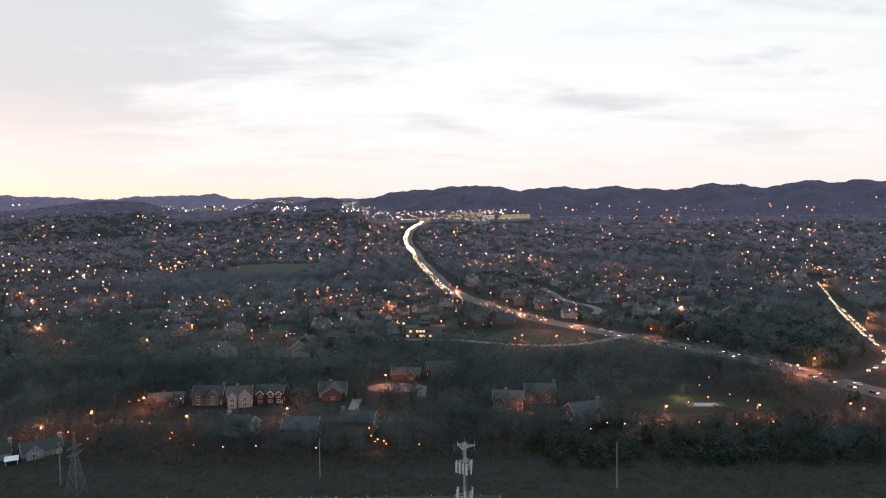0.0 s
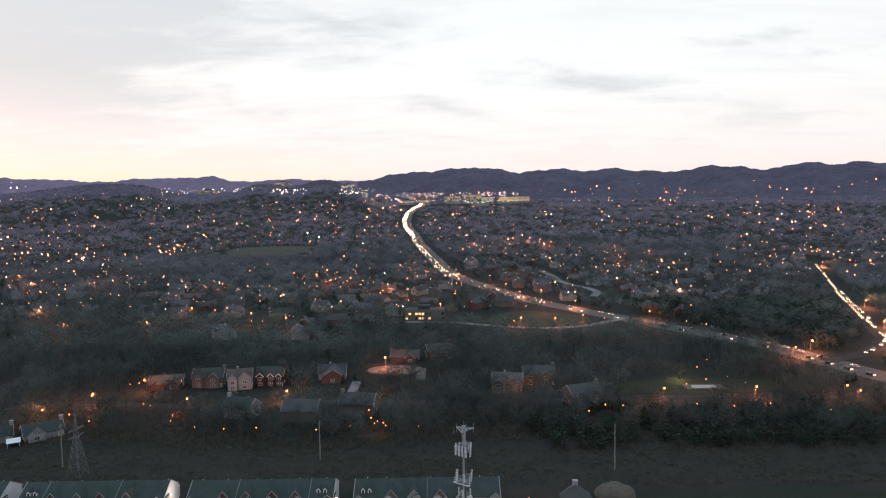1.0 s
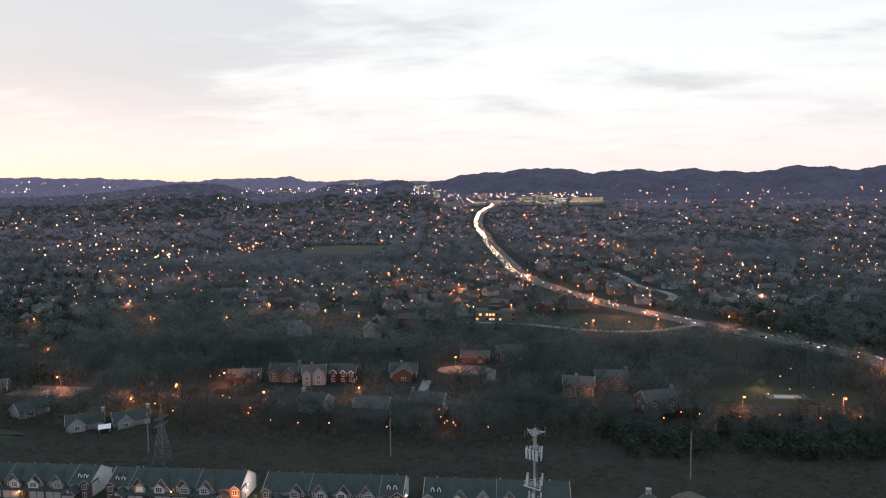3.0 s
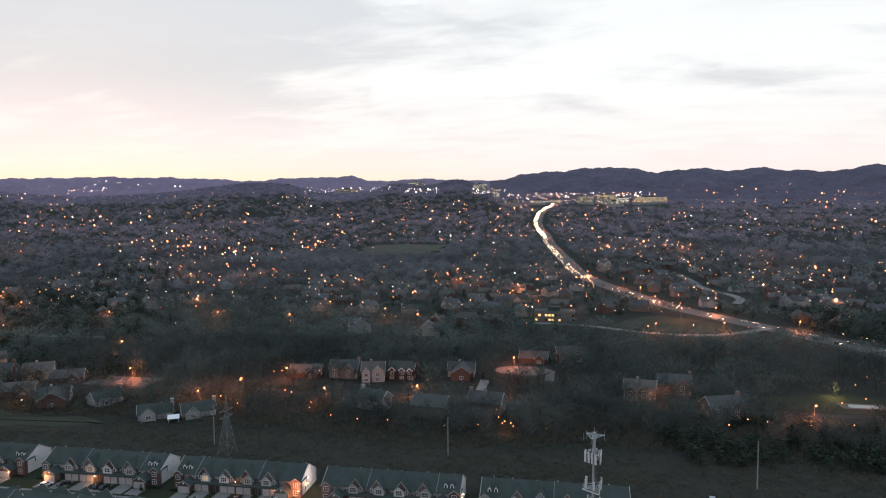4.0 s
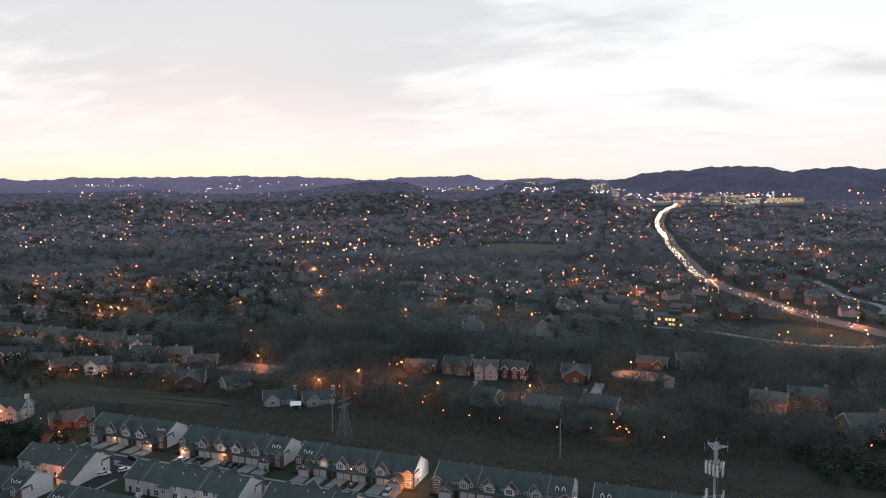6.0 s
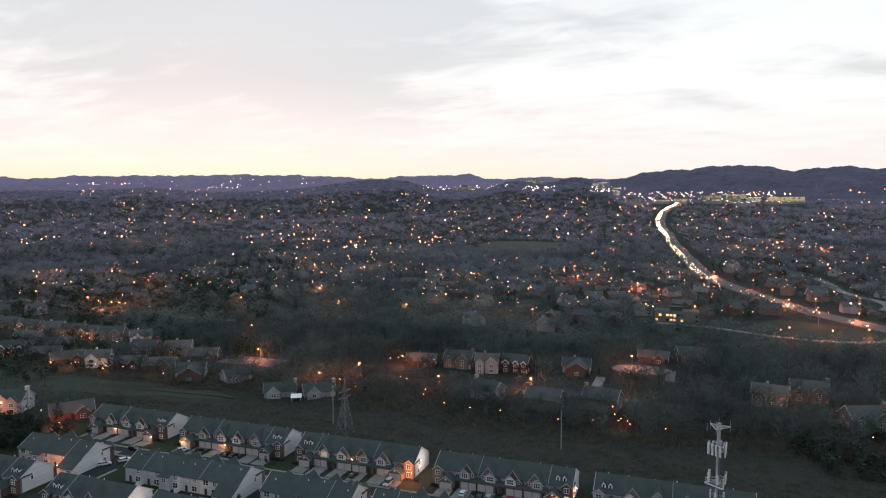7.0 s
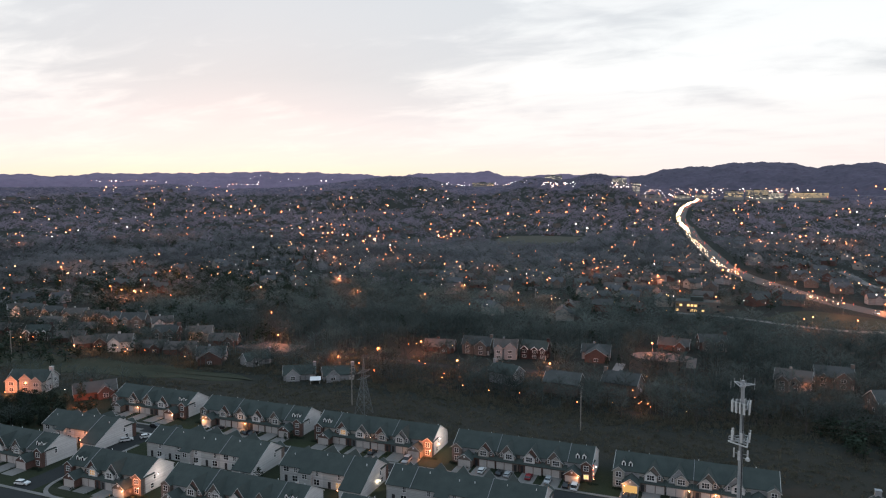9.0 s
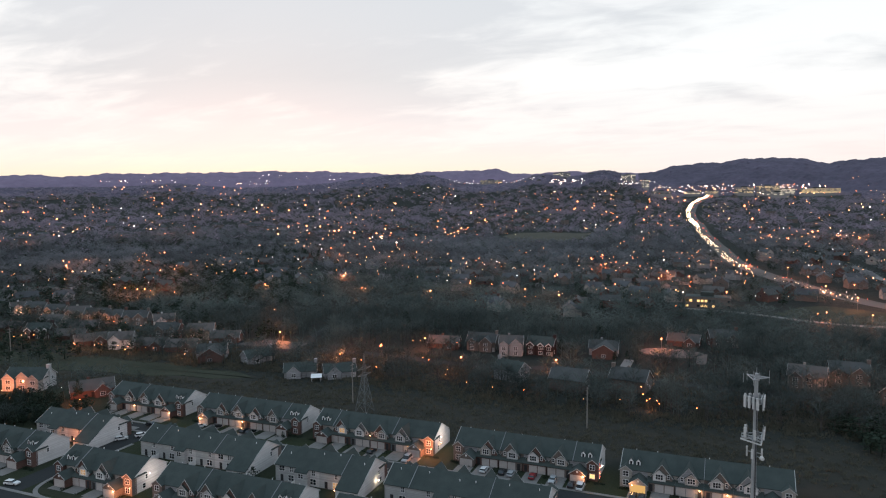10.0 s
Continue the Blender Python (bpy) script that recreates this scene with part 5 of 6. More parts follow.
s = 95.0
while s < 430:
    for off, flip in ((-4.5, True), (4.5, False)):
        if rr.random() < (0.62 if s < 260 else 0.42):
            q = along(HIGHWAY, s + rr.uniform(-4, 4), off)
            car_at(rr.choice(("white", "dark", "silver", "blue")), q[0], q[1], q[2] + (180 if flip else 0), True, lift=0.14)
    s += 13.0
s = 22.0
while s < 560:
    for off, flip in ((-3.0, False), (1.0, False)) if 270 < s < 430 else ((-1.0, False),):
        if rr.random() < 0.68:
            q = along(CROSSROAD, s + rr.uniform(-3, 3), off + rr.uniform(-0.5, 0.5))
            if q:
                car_at(rr.choice(("white", "dark", "silver", "blue", "red")), q[0], q[1], q[2], True, lift=0.2)
    s += 10.5
# the packed far stretch of the highway: lamps of cars too many to count
queue, tails = Geo(), Geo()
s = 430.0
while s < 2900:
    packed = 0.55 + 0.45 * math.sin(s * 0.021 + 1.2 * math.sin(s * 0.0071))
    for off in (-8.6, -5.4, -2.4):
        q = along(HIGHWAY, s + rr.uniform(-6, 6), off + rr.uniform(-0.5, 0.5))
        if q and rr.random() < (0.30 if s < 620 else 0.45) + 0.5 * packed:
            d = math.hypot(q[0], q[1])
            z = float(ground_z(q[0], q[1])) + 1.2 + 0.0013 * d
            big = rr.choice((0.00022, 0.0003, 0.0004, 0.0005, 0.0007))
            queue.ball((q[0], q[1], z), big * d * (0.9 if d < 1300 else 1.15))
    for off in (2.6, 5.6, 8.4):
        q = along(HIGHWAY, s + rr.uniform(-6, 6), off)
        if q and rr.random() < 0.22:
            d = math.hypot(q[0], q[1])
            tails.ball((q[0], q[1], float(ground_z(q[0], q[1])) + 1.2 + 0.0013 * d), rr.choice((0.0002, 0.0003, 0.0004)) * d)
    s += 9.0 + 0.0025 * s
tagged(new("headlight_queue", queue.mesh("headlight_queue", L_HEAD)), "dense stream of white car headlights on the highway", "headlights", kind="stuff")
tagged(new("tail_light_queue", tails.mesh("tail_light_queue", L_TAIL)), "scattered red tail lights on the far highway", "tail lights", kind="stuff")

# ---------------------------------------------------------------- lamps


def point(name, x, y, z, power, color=(1.0, 0.30, 0.125), size=0.25):
    l = bpy.data.lights.new(name, "POINT")
    l.energy, l.color, l.shadow_soft_size = power, color, size
    new(name, l).location = (x, y, z)


def street_lamp(x, y, turn, power, arm=1.8, h=6.5):
    t = thing("street_lamp", "lit street lamp with an orange glow on a slim pole", "street lamp", "street lamps")
    part("pole", Geo().bar((0, 0, -0.5), (0, 0, h), 0.10, 0.06, 8).bar((0, 0, h), (0, -arm, h + 0.25), 0.05, 0.04, 6), M_POLE, t)
    part("lantern", Geo().box(-0.17, 0.17, -arm - 0.6, -arm, h + 0.18, h + 0.34), M_STEEL_DARK, t)
    part("bulb", Geo().ball((0, -arm - 0.3, h + 0.05), 0.46), L_WARM, t)
    t.matrix_basis = pose(x, y, float(ground_z(x, y)), 0, 0, turn)
    if power:
        c, s_ = math.cos(radians(turn)), math.sin(radians(turn))
        point("street_lamp_light", x + s_ * (arm + 0.3), y - c * (arm + 0.3), h - 0.4, power)


L_YARD = lit("yard_lamp_glow", (1.0, 0.20, 0.06), 22.0, False)


def yard_lamp(x, y, h=2.6, glow=None):
    t = thing("yard_lamp", "small warm yard lamp on a post", "lamp post", "yard lamps")
    part("post", Geo().bar((0, 0, -0.4), (0, 0, h), 0.06, 0.05, 6), M_DARK, t)
    part("bulb", Geo().ball((0, 0, h + 0.2), 0.19), glow or L_WARM, t)
    t.matrix_basis = pose(x, y, float(ground_z(x, y)))


STREET_LAMPS = [(-121, 325, 900), (-76, 336, 1600), (-33, 328, 1200), (-33, 404, 1300), (-294, 411, 900), (-243, 346, 1700), (-170, 333, 700),
                (108, 331, 1700), (153, 331, 1500), (197, 331, 1700), (198, 322, 800), (-181, 310, 1500), (-171, 336, 900), (235, 433, 1900), (252, 372, 1900), (215, 415, 2500),
                (-156, 360, 900), (168, 552, 2500), (120, 612, 2500), (78, 676, 3000), (285, 432, 2500), (62, 531, 1100), (112, 540, 1100), (88, 527, 700), (325, 500, 2500), (366, 590, 3000), (488, 878, 3500), (20, 850, 4000)]
for x, y, p in STREET_LAMPS:
    street_lamp(x, y, 0, p * 9)
YARD_A = [(-165, 361), (-160, 361), (-155, 370), (-150, 371), (-139, 364), (-141, 321), (-138, 322), (-121, 305), (-118, 295), (-106, 290), (-92, 285), (-78, 284), (-53, 284),
          (-39, 286), (-31, 295), (-29, 291), (-28, 292), (-25, 288), (-24, 288), (-10, 285), (-33, 306), (-170, 310), (-155, 298), (-217, 508), (-151, 547)]
YARD_B = [(-481, 370), (-427, 353), (-416, 365), (-391, 347), (-386, 347), (-366, 352), (-374, 350), (-378, 371), (-410, 392), (-409, 404), (-409, 297), (-394, 295),
          (-394, 314), (-381, 298), (-340, 292), (-325, 295), (-335, 317), (-314, 298), (-300, 290), (-307, 297), (-295, 299), (-338, 352), (-321, 293), (-290, 300), (75, 311), (82, 307), (66, 304), (99, 307), (116, 308), (133, 308), (150, 309), (171, 297), (138, 354), (150, 356),
          (123, 341), (155, 346), (142, 377), (153, 392), (-31, 687), (-234, 747)]
for x, y in ((-268, 219), (-262, 221), (-257, 222.5)):
    yard_lamp(x, y, 3.6, L_WHITE)
HOUSE_LAMPS = [(-474, 352), (-450, 350), (-427, 346), (-400, 346), (-387, 349), (-352, 345), (-330, 290), (-308, 293), (-345, 289), (-395, 294), (-290, 326), (-265, 290)]
LAMP_PLACES = [(x, y - (6.5 if x < -280 and y < 395 else 0)) for x, y in YARD_A + YARD_B] + HOUSE_LAMPS
for i, (x, y) in enumerate(LAMP_PLACES[:-len(HOUSE_LAMPS)]):
    yard_lamp(x, y, 3.6 + 0.6 * (i % 3), L_YARD)
for x, y, p in ((-352, 311, 700), (-365, 362, 700), (-330, 354, 600), (-428, 366, 900), (-390, 341, 900), (-300, 350, 1200), (138, 350, 700), (-28, 289, 500), (-345, 312, 900), (90, 309, 900)):
    point("yard_lamp_light", x, y, 3.2, p * 1.4)
yard_lamp(28, 219, 1.7, L_YARD)
yard_lamp(-251, 213.5, 1.5, L_YARD)
point("yard_lamp_light", -250.7, 212.6, 2.6, 3600, (1.0, 0.22, 0.07))
point("yard_lamp_light", 28, 218.4, 2.4, 2600)
for x, y in HOUSE_LAMPS:
    yard_lamp(x, y, 3.0, L_AMBER)
    point("yard_lamp_light", x, y - 0.4, 3.6, 1500, (1.0, 0.42, 0.2))
yard_lamp(-296, 211.5, 1.4, L_YARD)
point("yard_lamp_light", -294, 209.0, 2.2, 7500, (1.0, 0.27, 0.10))
for x in (-482, -466, -449, -420):
    street_lamp(x, 452 + 0.12 * (x + 450) * -1, 0, 15000, 1.5, 7.0)
point("pool_lamp_light", 128, 366, 4.0, 3200, (1.0, 0.72, 0.30), 0.5)
point("yard_lamp_light", 44, 340, 4.0, 5500)

# lit yards and streets of the middle distance
GLOWS = [(-869, 811), (-817, 848), (-786, 876), (-441, 746), (-364, 805), (-232, 736), (-614, 599), (-542, 580), (-479, 532), (-368, 499), (-279, 510), (-116, 1076), (58, 1139), (108, 1144), (145, 1112), (163, 1079), (180, 1115), (68, 712), (88, 583), (-57, 655), (-119, 745), (-32, 679), (0, 583), (56, 775), (97, 661), (247, 944), (226, 649), (307, 1013), (-492, 809), (-151, 549), (-118, 525), (-54, 712), (-209, 579), (-219, 513), (-334, 574), (489, 1106), (277, 1093), (-915, 688), (-687, 591), (-655, 539), (-525, 559), (-492, 453), (-443, 439), (-376, 752), (-568, 466)]
for i, (x, y) in enumerate(GLOWS):
    street_lamp(x, y, 0, 0, 1.2, 10.0)
    point("street_lamp_light", x, y - 2.0, float(ground_z(x, y)) + 9.2, 5000 + 1000 * (i * 7 % 11), size=0.6)


def wall_lantern(x, y, z, power, warm=True):
    t = thing("wall_lantern", "lit lantern fixed to a town house wall", "wall lantern", "wall lanterns")
    part("bracket", Geo().box(-0.06, 0.06, -0.02, 0.14, -0.2, 0.25), M_DARK, t)
    part("bulb", Geo().ball((0, -0.12, 0), 0.20), L_AMBER if warm else L_WHITE, t)
    t.matrix_basis = pose(x, y, z)
    if power:
        point("wall_lantern_light", x, y - (0.9 if power < 1000 else 2.8), z + (0.1 if power < 1000 else 0.9), power * (0.75 if power < 1000 else 1.2), ((1.0, 0.30, 0.11) if power > 1000 else (1.0, 0.42, 0.17)) if warm else (1.0, 0.8, 0.55), 0.15)


# row, home, across the home, height, power
for row, home, fx, z, power in ((0, 1, 0.9, 2.3, 260), (0, 3, 0.9, 2.2, 220), (0, 4, 0.55, 2.2, 300), (1, 0, 0.55, 2.2, 500), (1, 2, 0.82, 2.2, 600), (2, 4, 0.95, 2.2, 260), (2, 3, 0.02, 4.2, 120),
                                (3, 5, 0.52, 2.3, 420), (4, 0, 0.5, 2.2, 260), (4, 2, 0.86, 2.2, 240), (4, 3, 0.8, 2.2, 260), (4, 5, 0.02, 2.2, 260), (5, 3, 0.52, 2.2, 420), (6, 3, 0.1, 2.2, 60)):
    x, y, n, _ = ROWS_FRONT[row]
    wall_lantern(x + (home + fx) * W, y - (1.9 if 0 < home < n - 1 else 4.5), z, power)
for row, dx, dy, z, power, warm in ((2, -0.6, -1.46, 2.4, 2300, True), (2, 0.25, 5.0, 2.6, 130, True), (5, -0.6, -1.46, 2.4, 1400, True), (3, 0.25, 6.0, 2.4, 120, False)):
    x, y, n, _ = ROWS_FRONT[row]
    wall_lantern(x + n * W + dx, y + dy, z, power, warm)
wall_lantern(-210.5, 177.4, 2.3, 1300)
# white lanterns on two end walls
for row in (2, 5):
    x, y, n, _ = ROWS_FRONT[row]
    wall_lantern(x + n * W + 0.2, y + 5.6, 4.4, 0, False)
    point("wall_lantern_light", x + n * W + 3.0, y + 5.6, 4.4, 700 if row == 2 else 420, (1.0, 0.85, 0.74), 0.2)
wall_lantern(-95.2, 186.0, 2.0, 160, False)
wall_lantern(-105, 177.0, 1.0, 120)

# ---------------------------------------------------------------- the lights of the valley


def ray_ground(az, el):
    """Where rays from the hover point meet the ground."""
    az, el = np.radians(az), np.radians(el)
    d = np.full(az.shape, np.nan)
    steps = 420 * np.exp(np.linspace(0, math.log(4700 / 420), 700))
    open_ = np.ones(az.shape, bool)
    for s in steps:
        x, y, z = s * np.sin(az), s * np.cos(az), 98 + s * np.tan(el)
        got = open_ & (ground_z(x, y) + 7 > z)
        d[got] = s
        open_ &= ~got
    return d


def scatter_lights(n, az, el, power, kinds):
    a = RNG.uniform(*az, n)
    e = el[0] + (el[1] - el[0]) * RNG.uniform(0, 1, n) ** power
    d = ray_ground(a, e)
    for a_, d_ in zip(a, d):
        if d_ == d_:
            x, y = d_ * math.sin(radians(a_)), d_ * math.cos(radians(a_))
            if (d_ > 1300 or estate(x, y) > -0.5) and clear_of_roads(x, y, 6):
                town_lights.append((x, y, float(ground_z(x, y)) + (rr.uniform(10, 13) if d_ < 2200 else rr.uniform(11, 13)), rr.choice(kinds)))


scatter_lights(1280, (-57, 36), (-0.3, -7.5), 1.25, "wwwwwaaaiwd")
scatter_lights(230, (-34, 30), (-3.6, -10.5), 1.0, "wwwaaaid")
scatter_lights(36, (8, 34), (-0.15, 0.4), 1.0, "wwaa")
scatter_lights(9, (8, 34), (0.4, 0.9), 1.0, "wa")
scatter_lights(210, (-5.5, 6.5), (-0.5, 0.25), 1.0, "iiiaaiw")
scatter_lights(26, (-48.5, -43.2), (0.80, 0.90), 1.0, "iai")
scatter_lights(14, (-38.9, -36.4), (0.58, 0.66), 1.0, "iia")
scatter_lights(50, (-22.3, -14.8), (0.45, 0.85), 1.0, "iiai")
scatter_lights(40, (-13.6, -10.8), (0.3, 0.7), 1.0, "iiai")
scatter_lights(40, (-8.2, -5.0), (0.2, 0.7), 1.0, "iiai")
scatter_lights(34, (-46, -28), (0.75, 1.35), 1.0, "di")
scatter_lights(60, (-50, -20), (-0.1, 0.5), 1.0, "aiwa")
for kind, name, m, size in (("w", "orange_valley_lights", L_WARM, 0.00057), ("a", "amber_valley_lights", L_AMBER, 0.00049), ("i", "white_valley_lights", L_WHITE, 0.00047), ("d", "dim_valley_lights", L_WINDOW, 0.0007)):
    g = Geo()
    for x, y, z, k in town_lights:
        if k == kind:
            g.ball((x, y, z), size * (0.85 if math.hypot(x, y) < 1000 else (1.1 if math.hypot(x, y) < 2000 else 0.8)) * math.hypot(x, y) * rr.choice((0.4, 0.45, 0.5, 0.55, 0.6, 0.7, 0.85, 1.1, 1.6)))
    tagged(new(name, g.mesh(name, m)), "countless small " + name.split("_")[0] + " lamps of the far suburbs", "lamps", kind="stuff")

# ---------------------------------------------------------------- trees


def bare_tree(seed, limbs, twigs, width, long):
    """A leafless tree about 14 m high: trunk, limbs and fine twigs, as arrays (verts, tris) for wood and twigs."""
    r = random.Random(seed)
    H = 14.0
    wood, fine = Geo(), Geo()
    wood.bar((0, 0, -0.6), (r.uniform(-.2, .2), r.uniform(-.2, .2), H * 0.35), 0.20, 0.15, 5)
    top = Vector((r.uniform(-.5, .5), r.uniform(-.5, .5), H * 0.78))
    wood.bar((0, 0, H * 0.34), top, 0.15, 0.05, 4)
    tips = []
    for i in range(limbs):
        z = H * (0.26 + 0.5 * (i + r.random()) / limbs)
        a = i * 2.4 + r.uniform(-.5, .5)
        ln = H * r.uniform(0.26, 0.40) * (1.15 - 0.6 * z / H)
        p = Vector((0, 0, z))
        q = p + Vector((math.cos(a) * ln, math.sin(a) * ln, ln * r.uniform(0.35, 0.85)))
        wood.bar(p, q, 0.075, 0.03, 3)
        tips += [(p, q)]
    tips.append((Vector((0, 0, H * 0.5)), top))
    for i in range(twigs):
        p, q = r.choice(tips)
        c = p.lerp(q, r.uniform(0.3, 1.05))
        out = (q - p).normalized()
        d = (out * 0.8 + Vector((r.uniform(-1, 1), r.uniform(-1, 1), r.uniform(-0.25, 1.1)))).normalized()
        e = c + d * long * r.uniform(0.6, 1.25)
        s = d.cross(Vector((r.uniform(-1, 1), r.uniform(-1, 1), r.uniform(-1, 1)))).normalized() * width * r.uniform(0.6, 1.3)
        fine.face([c - s, c + s, e])
    return wood, fine


def evergreen(seed, leaves, size):
    """A ragged broad evergreen about 9 m high: a trunk and a cloud of small leaf clumps, thinner at the top."""
    r = random.Random(seed)
    wood, fine = Geo(), Geo()
    wood.bar((0, 0, -0.5), (r.uniform(-.3, .3), r.uniform(-.3, .3), 7.0), 0.2, 0.04, 4)
    lumps = [(r.uniform(-1.2, 1.2), r.uniform(-1.2, 1.2), r.uniform(2.0, 6.8), r.uniform(0.9, 1.7)) for _ in range(9)] + [(0, 0, 8.0, 0.7)]
    for i in range(leaves):
        x, y, z, rad = r.choice(lumps)
        d = Vector((r.gauss(0, 1), r.gauss(0, 1), r.gauss(0, 0.8))).normalized() * rad * r.uniform(0.6, 1.1)
        c = Vector((x, y, z)) + d
        u = Vector((r.uniform(-1, 1), r.uniform(-1, 1), r.uniform(-1, 1))).normalized() * size * r.uniform(0.6, 1.4)
        v = u.cross(d + Vector((0.1, 0, 0))).normalized() * size * r.uniform(0.5, 1.0)
        fine.face([c - u, c + u * 0.4 - v, c + u * 0.7 + v])
    return wood, fine


def arrays(*geos):
    """Triangles of several meshes as two arrays."""
    v, f, n = [], [], 0
    for g in geos:
        v += g.v
        for q in g.f:
            f += [(q[0] + n, q[i] + n, q[i + 1] + n) for i in range(1, len(q) - 1)]
        n += len(g.v)
    return np.array(v, float), np.array(f, int)


def forest(name, kits, places, label, material, category="woods"):
    """One mesh of many trees. places: x, y, z, scale, widening."""
    vs, fs, n = [], [], 0
    for x, y, z, s, wide in places:
        v, f = kits[rr.randrange(len(kits))]
        a = rr.uniform(0, 6.283)
        c, q = math.cos(a) * s * wide, math.sin(a) * s * wide
        w = np.empty_like(v)
        w[:, 0] = x + v[:, 0] * c - v[:, 1] * q
        w[:, 1] = y + v[:, 0] * q + v[:, 1] * c
        w[:, 2] = z + v[:, 2] * s
        vs.append(w)
        fs.append(f + n)
        n += len(v)
    if vs:
        tagged(new(name, raw_mesh(name, np.concatenate(vs), np.concatenate(fs), material)), label, category, kind="stuff")


hxy = np.array(houses_xy)
CLEARINGS = [(-372, -200, 1040, 1216), (-34, 12, 530, 572), (100, 172, 340, 364), (92, 206, 318, 334), (25, 130, 522, 590), (385, 480, 560, 660), (-42, -12, 380, 412), (-256, -222, 318, 346), (-70, -42, 336, 374), (-124, -80, 322, 364)]


def free(x, y, road=5.0, home=8.5):
    if y < 240 and -262 < x < 30:
        return False
    if (np.hypot(hxy[:, 0] - x, hxy[:, 1] - y) < home).any() or not clear_of_roads(x, y, road):
        return False
    return not any(x0 < x < x1 and y0 < y < y1 for x0, x1, y0, y1 in CLEARINGS)


def sector(n, d0, d1, a0=-58, a1=38):
    d = np.sqrt(RNG.uniform(d0 * d0, d1 * d1, n))
    a = np.radians(RNG.uniform(a0, a1, n))
    x, y = d * np.sin(a), d * np.cos(a)
    return list(zip(x, y, ground_z(x, y)))


lamp_xy = np.array(LAMP_PLACES, float)


def before_lamp(x, y):
    """True close in front of a yard lamp, where the trees stand thin."""
    return bool(((np.abs(lamp_xy[:, 0] - x - (lamp_xy[:, 1] - y) * lamp_xy[:, 0] / lamp_xy[:, 1]) < 3.2) & (lamp_xy[:, 1] - y > -1) & (lamp_xy[:, 1] - y < 20)).any())


def cutting_edge(x):
    return 278 + 6 * math.sin(x * 0.03) + 4 * math.sin(x * 0.011 + 2) + (14 if x < -190 else 0)


near_kits = [bare_tree(s, 11, 260, 0.045, 2.2) for s in range(7)]
near_wood = [(g.mesh("trunk", M_TRUNK), h.mesh("crown", M_BARK)) for g, h in near_kits]
def lowered(kit, dz):
    return kit[0] + np.array((0, 0, dz)), kit[1]


grove_arrays = [arrays(*bare_tree(s, 9, 150, 0.07, 2.3)) for s in range(90, 97)]
mid_arrays = [arrays(bare_tree(20 + s, 9, 80, 0.18, 2.7)[1]) for s in range(6)]
lane_arrays = [arrays(bare_tree(80 + s, 9, 120, 0.11, 2.5)[1]) for s in range(6)]
far_arrays = [lowered(arrays(bare_tree(40 + s, 8, 34, 0.40, 3.2)[1]), -3.0) for s in range(6)]
pine_near = [evergreen(s, 420, 0.30) for s in range(3)]
pine_arrays = [arrays(*evergreen(10 + s, 84, 0.55)) for s in range(4)]

near_places, single = [], []
for i in range(6800):
    x, y = RNG.uniform(-500, 270), RNG.uniform(262, 450)
    if y < cutting_edge(x) or not free(x, y, 3.0, 6.0) or before_lamp(x, y) or math.hypot(x - 238, y - 385) < 42 or (-460 < x < -255 and 305 < y < 388 and RNG.uniform() < 0.25) or math.hypot(x, y) > 520 or abs(math.degrees(math.atan2(x, y))) > 60:
        continue
    if RNG.uniform() > (0.78 if estate(x * 3, y * 3) > -0.4 else 0.45):
        continue
    s = RNG.uniform(0.58, 1.0)
    (single if (y < 312 and -175 < x < 120 and len(single) < 210) else near_places).append((x, y, float(ground_z(x, y)), s, RNG.uniform(0.85, 1.2)))
# trees before the lane houses
for i in range(150):
    x, y = RNG.uniform(-118, -12), RNG.uniform(283, 309)
    if np.hypot(hxy[:, 0] - x, hxy[:, 1] - y).min() > 8 and not before_lamp(x, y):
        near_places.append((x, y, 0.0, RNG.uniform(0.5, 0.85), RNG.uniform(0.85, 1.2)))
for i in range(60):
    x, y = RNG.uniform(14, 100), RNG.uniform(308, 345)
    if np.hypot(hxy[:, 0] - x, hxy[:, 1] - y).min() > 8 and not before_lamp(x, y) and clear_of_roads(x, y, 1.5):
        near_places.append((x, y, 0.0, RNG.uniform(0.55, 0.9), RNG.uniform(0.85, 1.2)))
# a thicket beside the town houses
for i in range(120):
    x, y = RNG.uniform(-330, -238), RNG.uniform(150, 246)
    if np.hypot(hxy[:, 0] - x, hxy[:, 1] - y).min() > 10 and math.hypot(x + 296, y - 206) > 14 and math.hypot(x + 249, y - 211) > 8 and x < -243 + (y - 150) * 0.02 and not (y < 176 and x > -262):
        near_places.append((x, y, 0.0, RNG.uniform(0.5, 0.85), 1.1))
tree_kit = []
for k, (tw, tc) in enumerate(near_wood):
    t = thing("tree", "leafless grey-brown deciduous tree at the edge of the cutting", "tree", "bare trees")
    part("trunk", tw, None, t)
    part("crown", tc, None, t)
    tree_kit.append(t)
for i, (x, y, z, s, w) in enumerate(single):
    m = pose(x, y, z, 0, 0, rr.uniform(0, 360))
    if i < len(tree_kit):
        tree_kit[i].matrix_basis = m
    else:
        t = copy_thing(tree_kit[i % len(tree_kit)], m)
        t.scale = (s * w, s * w, s)
forest("near_woods", grove_arrays, near_places, "leafless grey-brown woods between the houses", M_BARK)


def wood_share(x, y):
    """Closed groves between the estates, scattered trees among the houses."""
    e = estate(x, y)
    a = math.degrees(math.atan2(x, y))
    if 4 < a < 28 and 565 < math.hypot(x, y) < 1000:
        e += 0.8
    if -21 < a < -2 and 590 < math.hypot(x, y) < 800:
        e += 0.7
    if a < -27 and math.hypot(x, y) < 800:
        e -= 0.9
    return min(1.0, max(0.48, 0.86 - 0.45 * e))


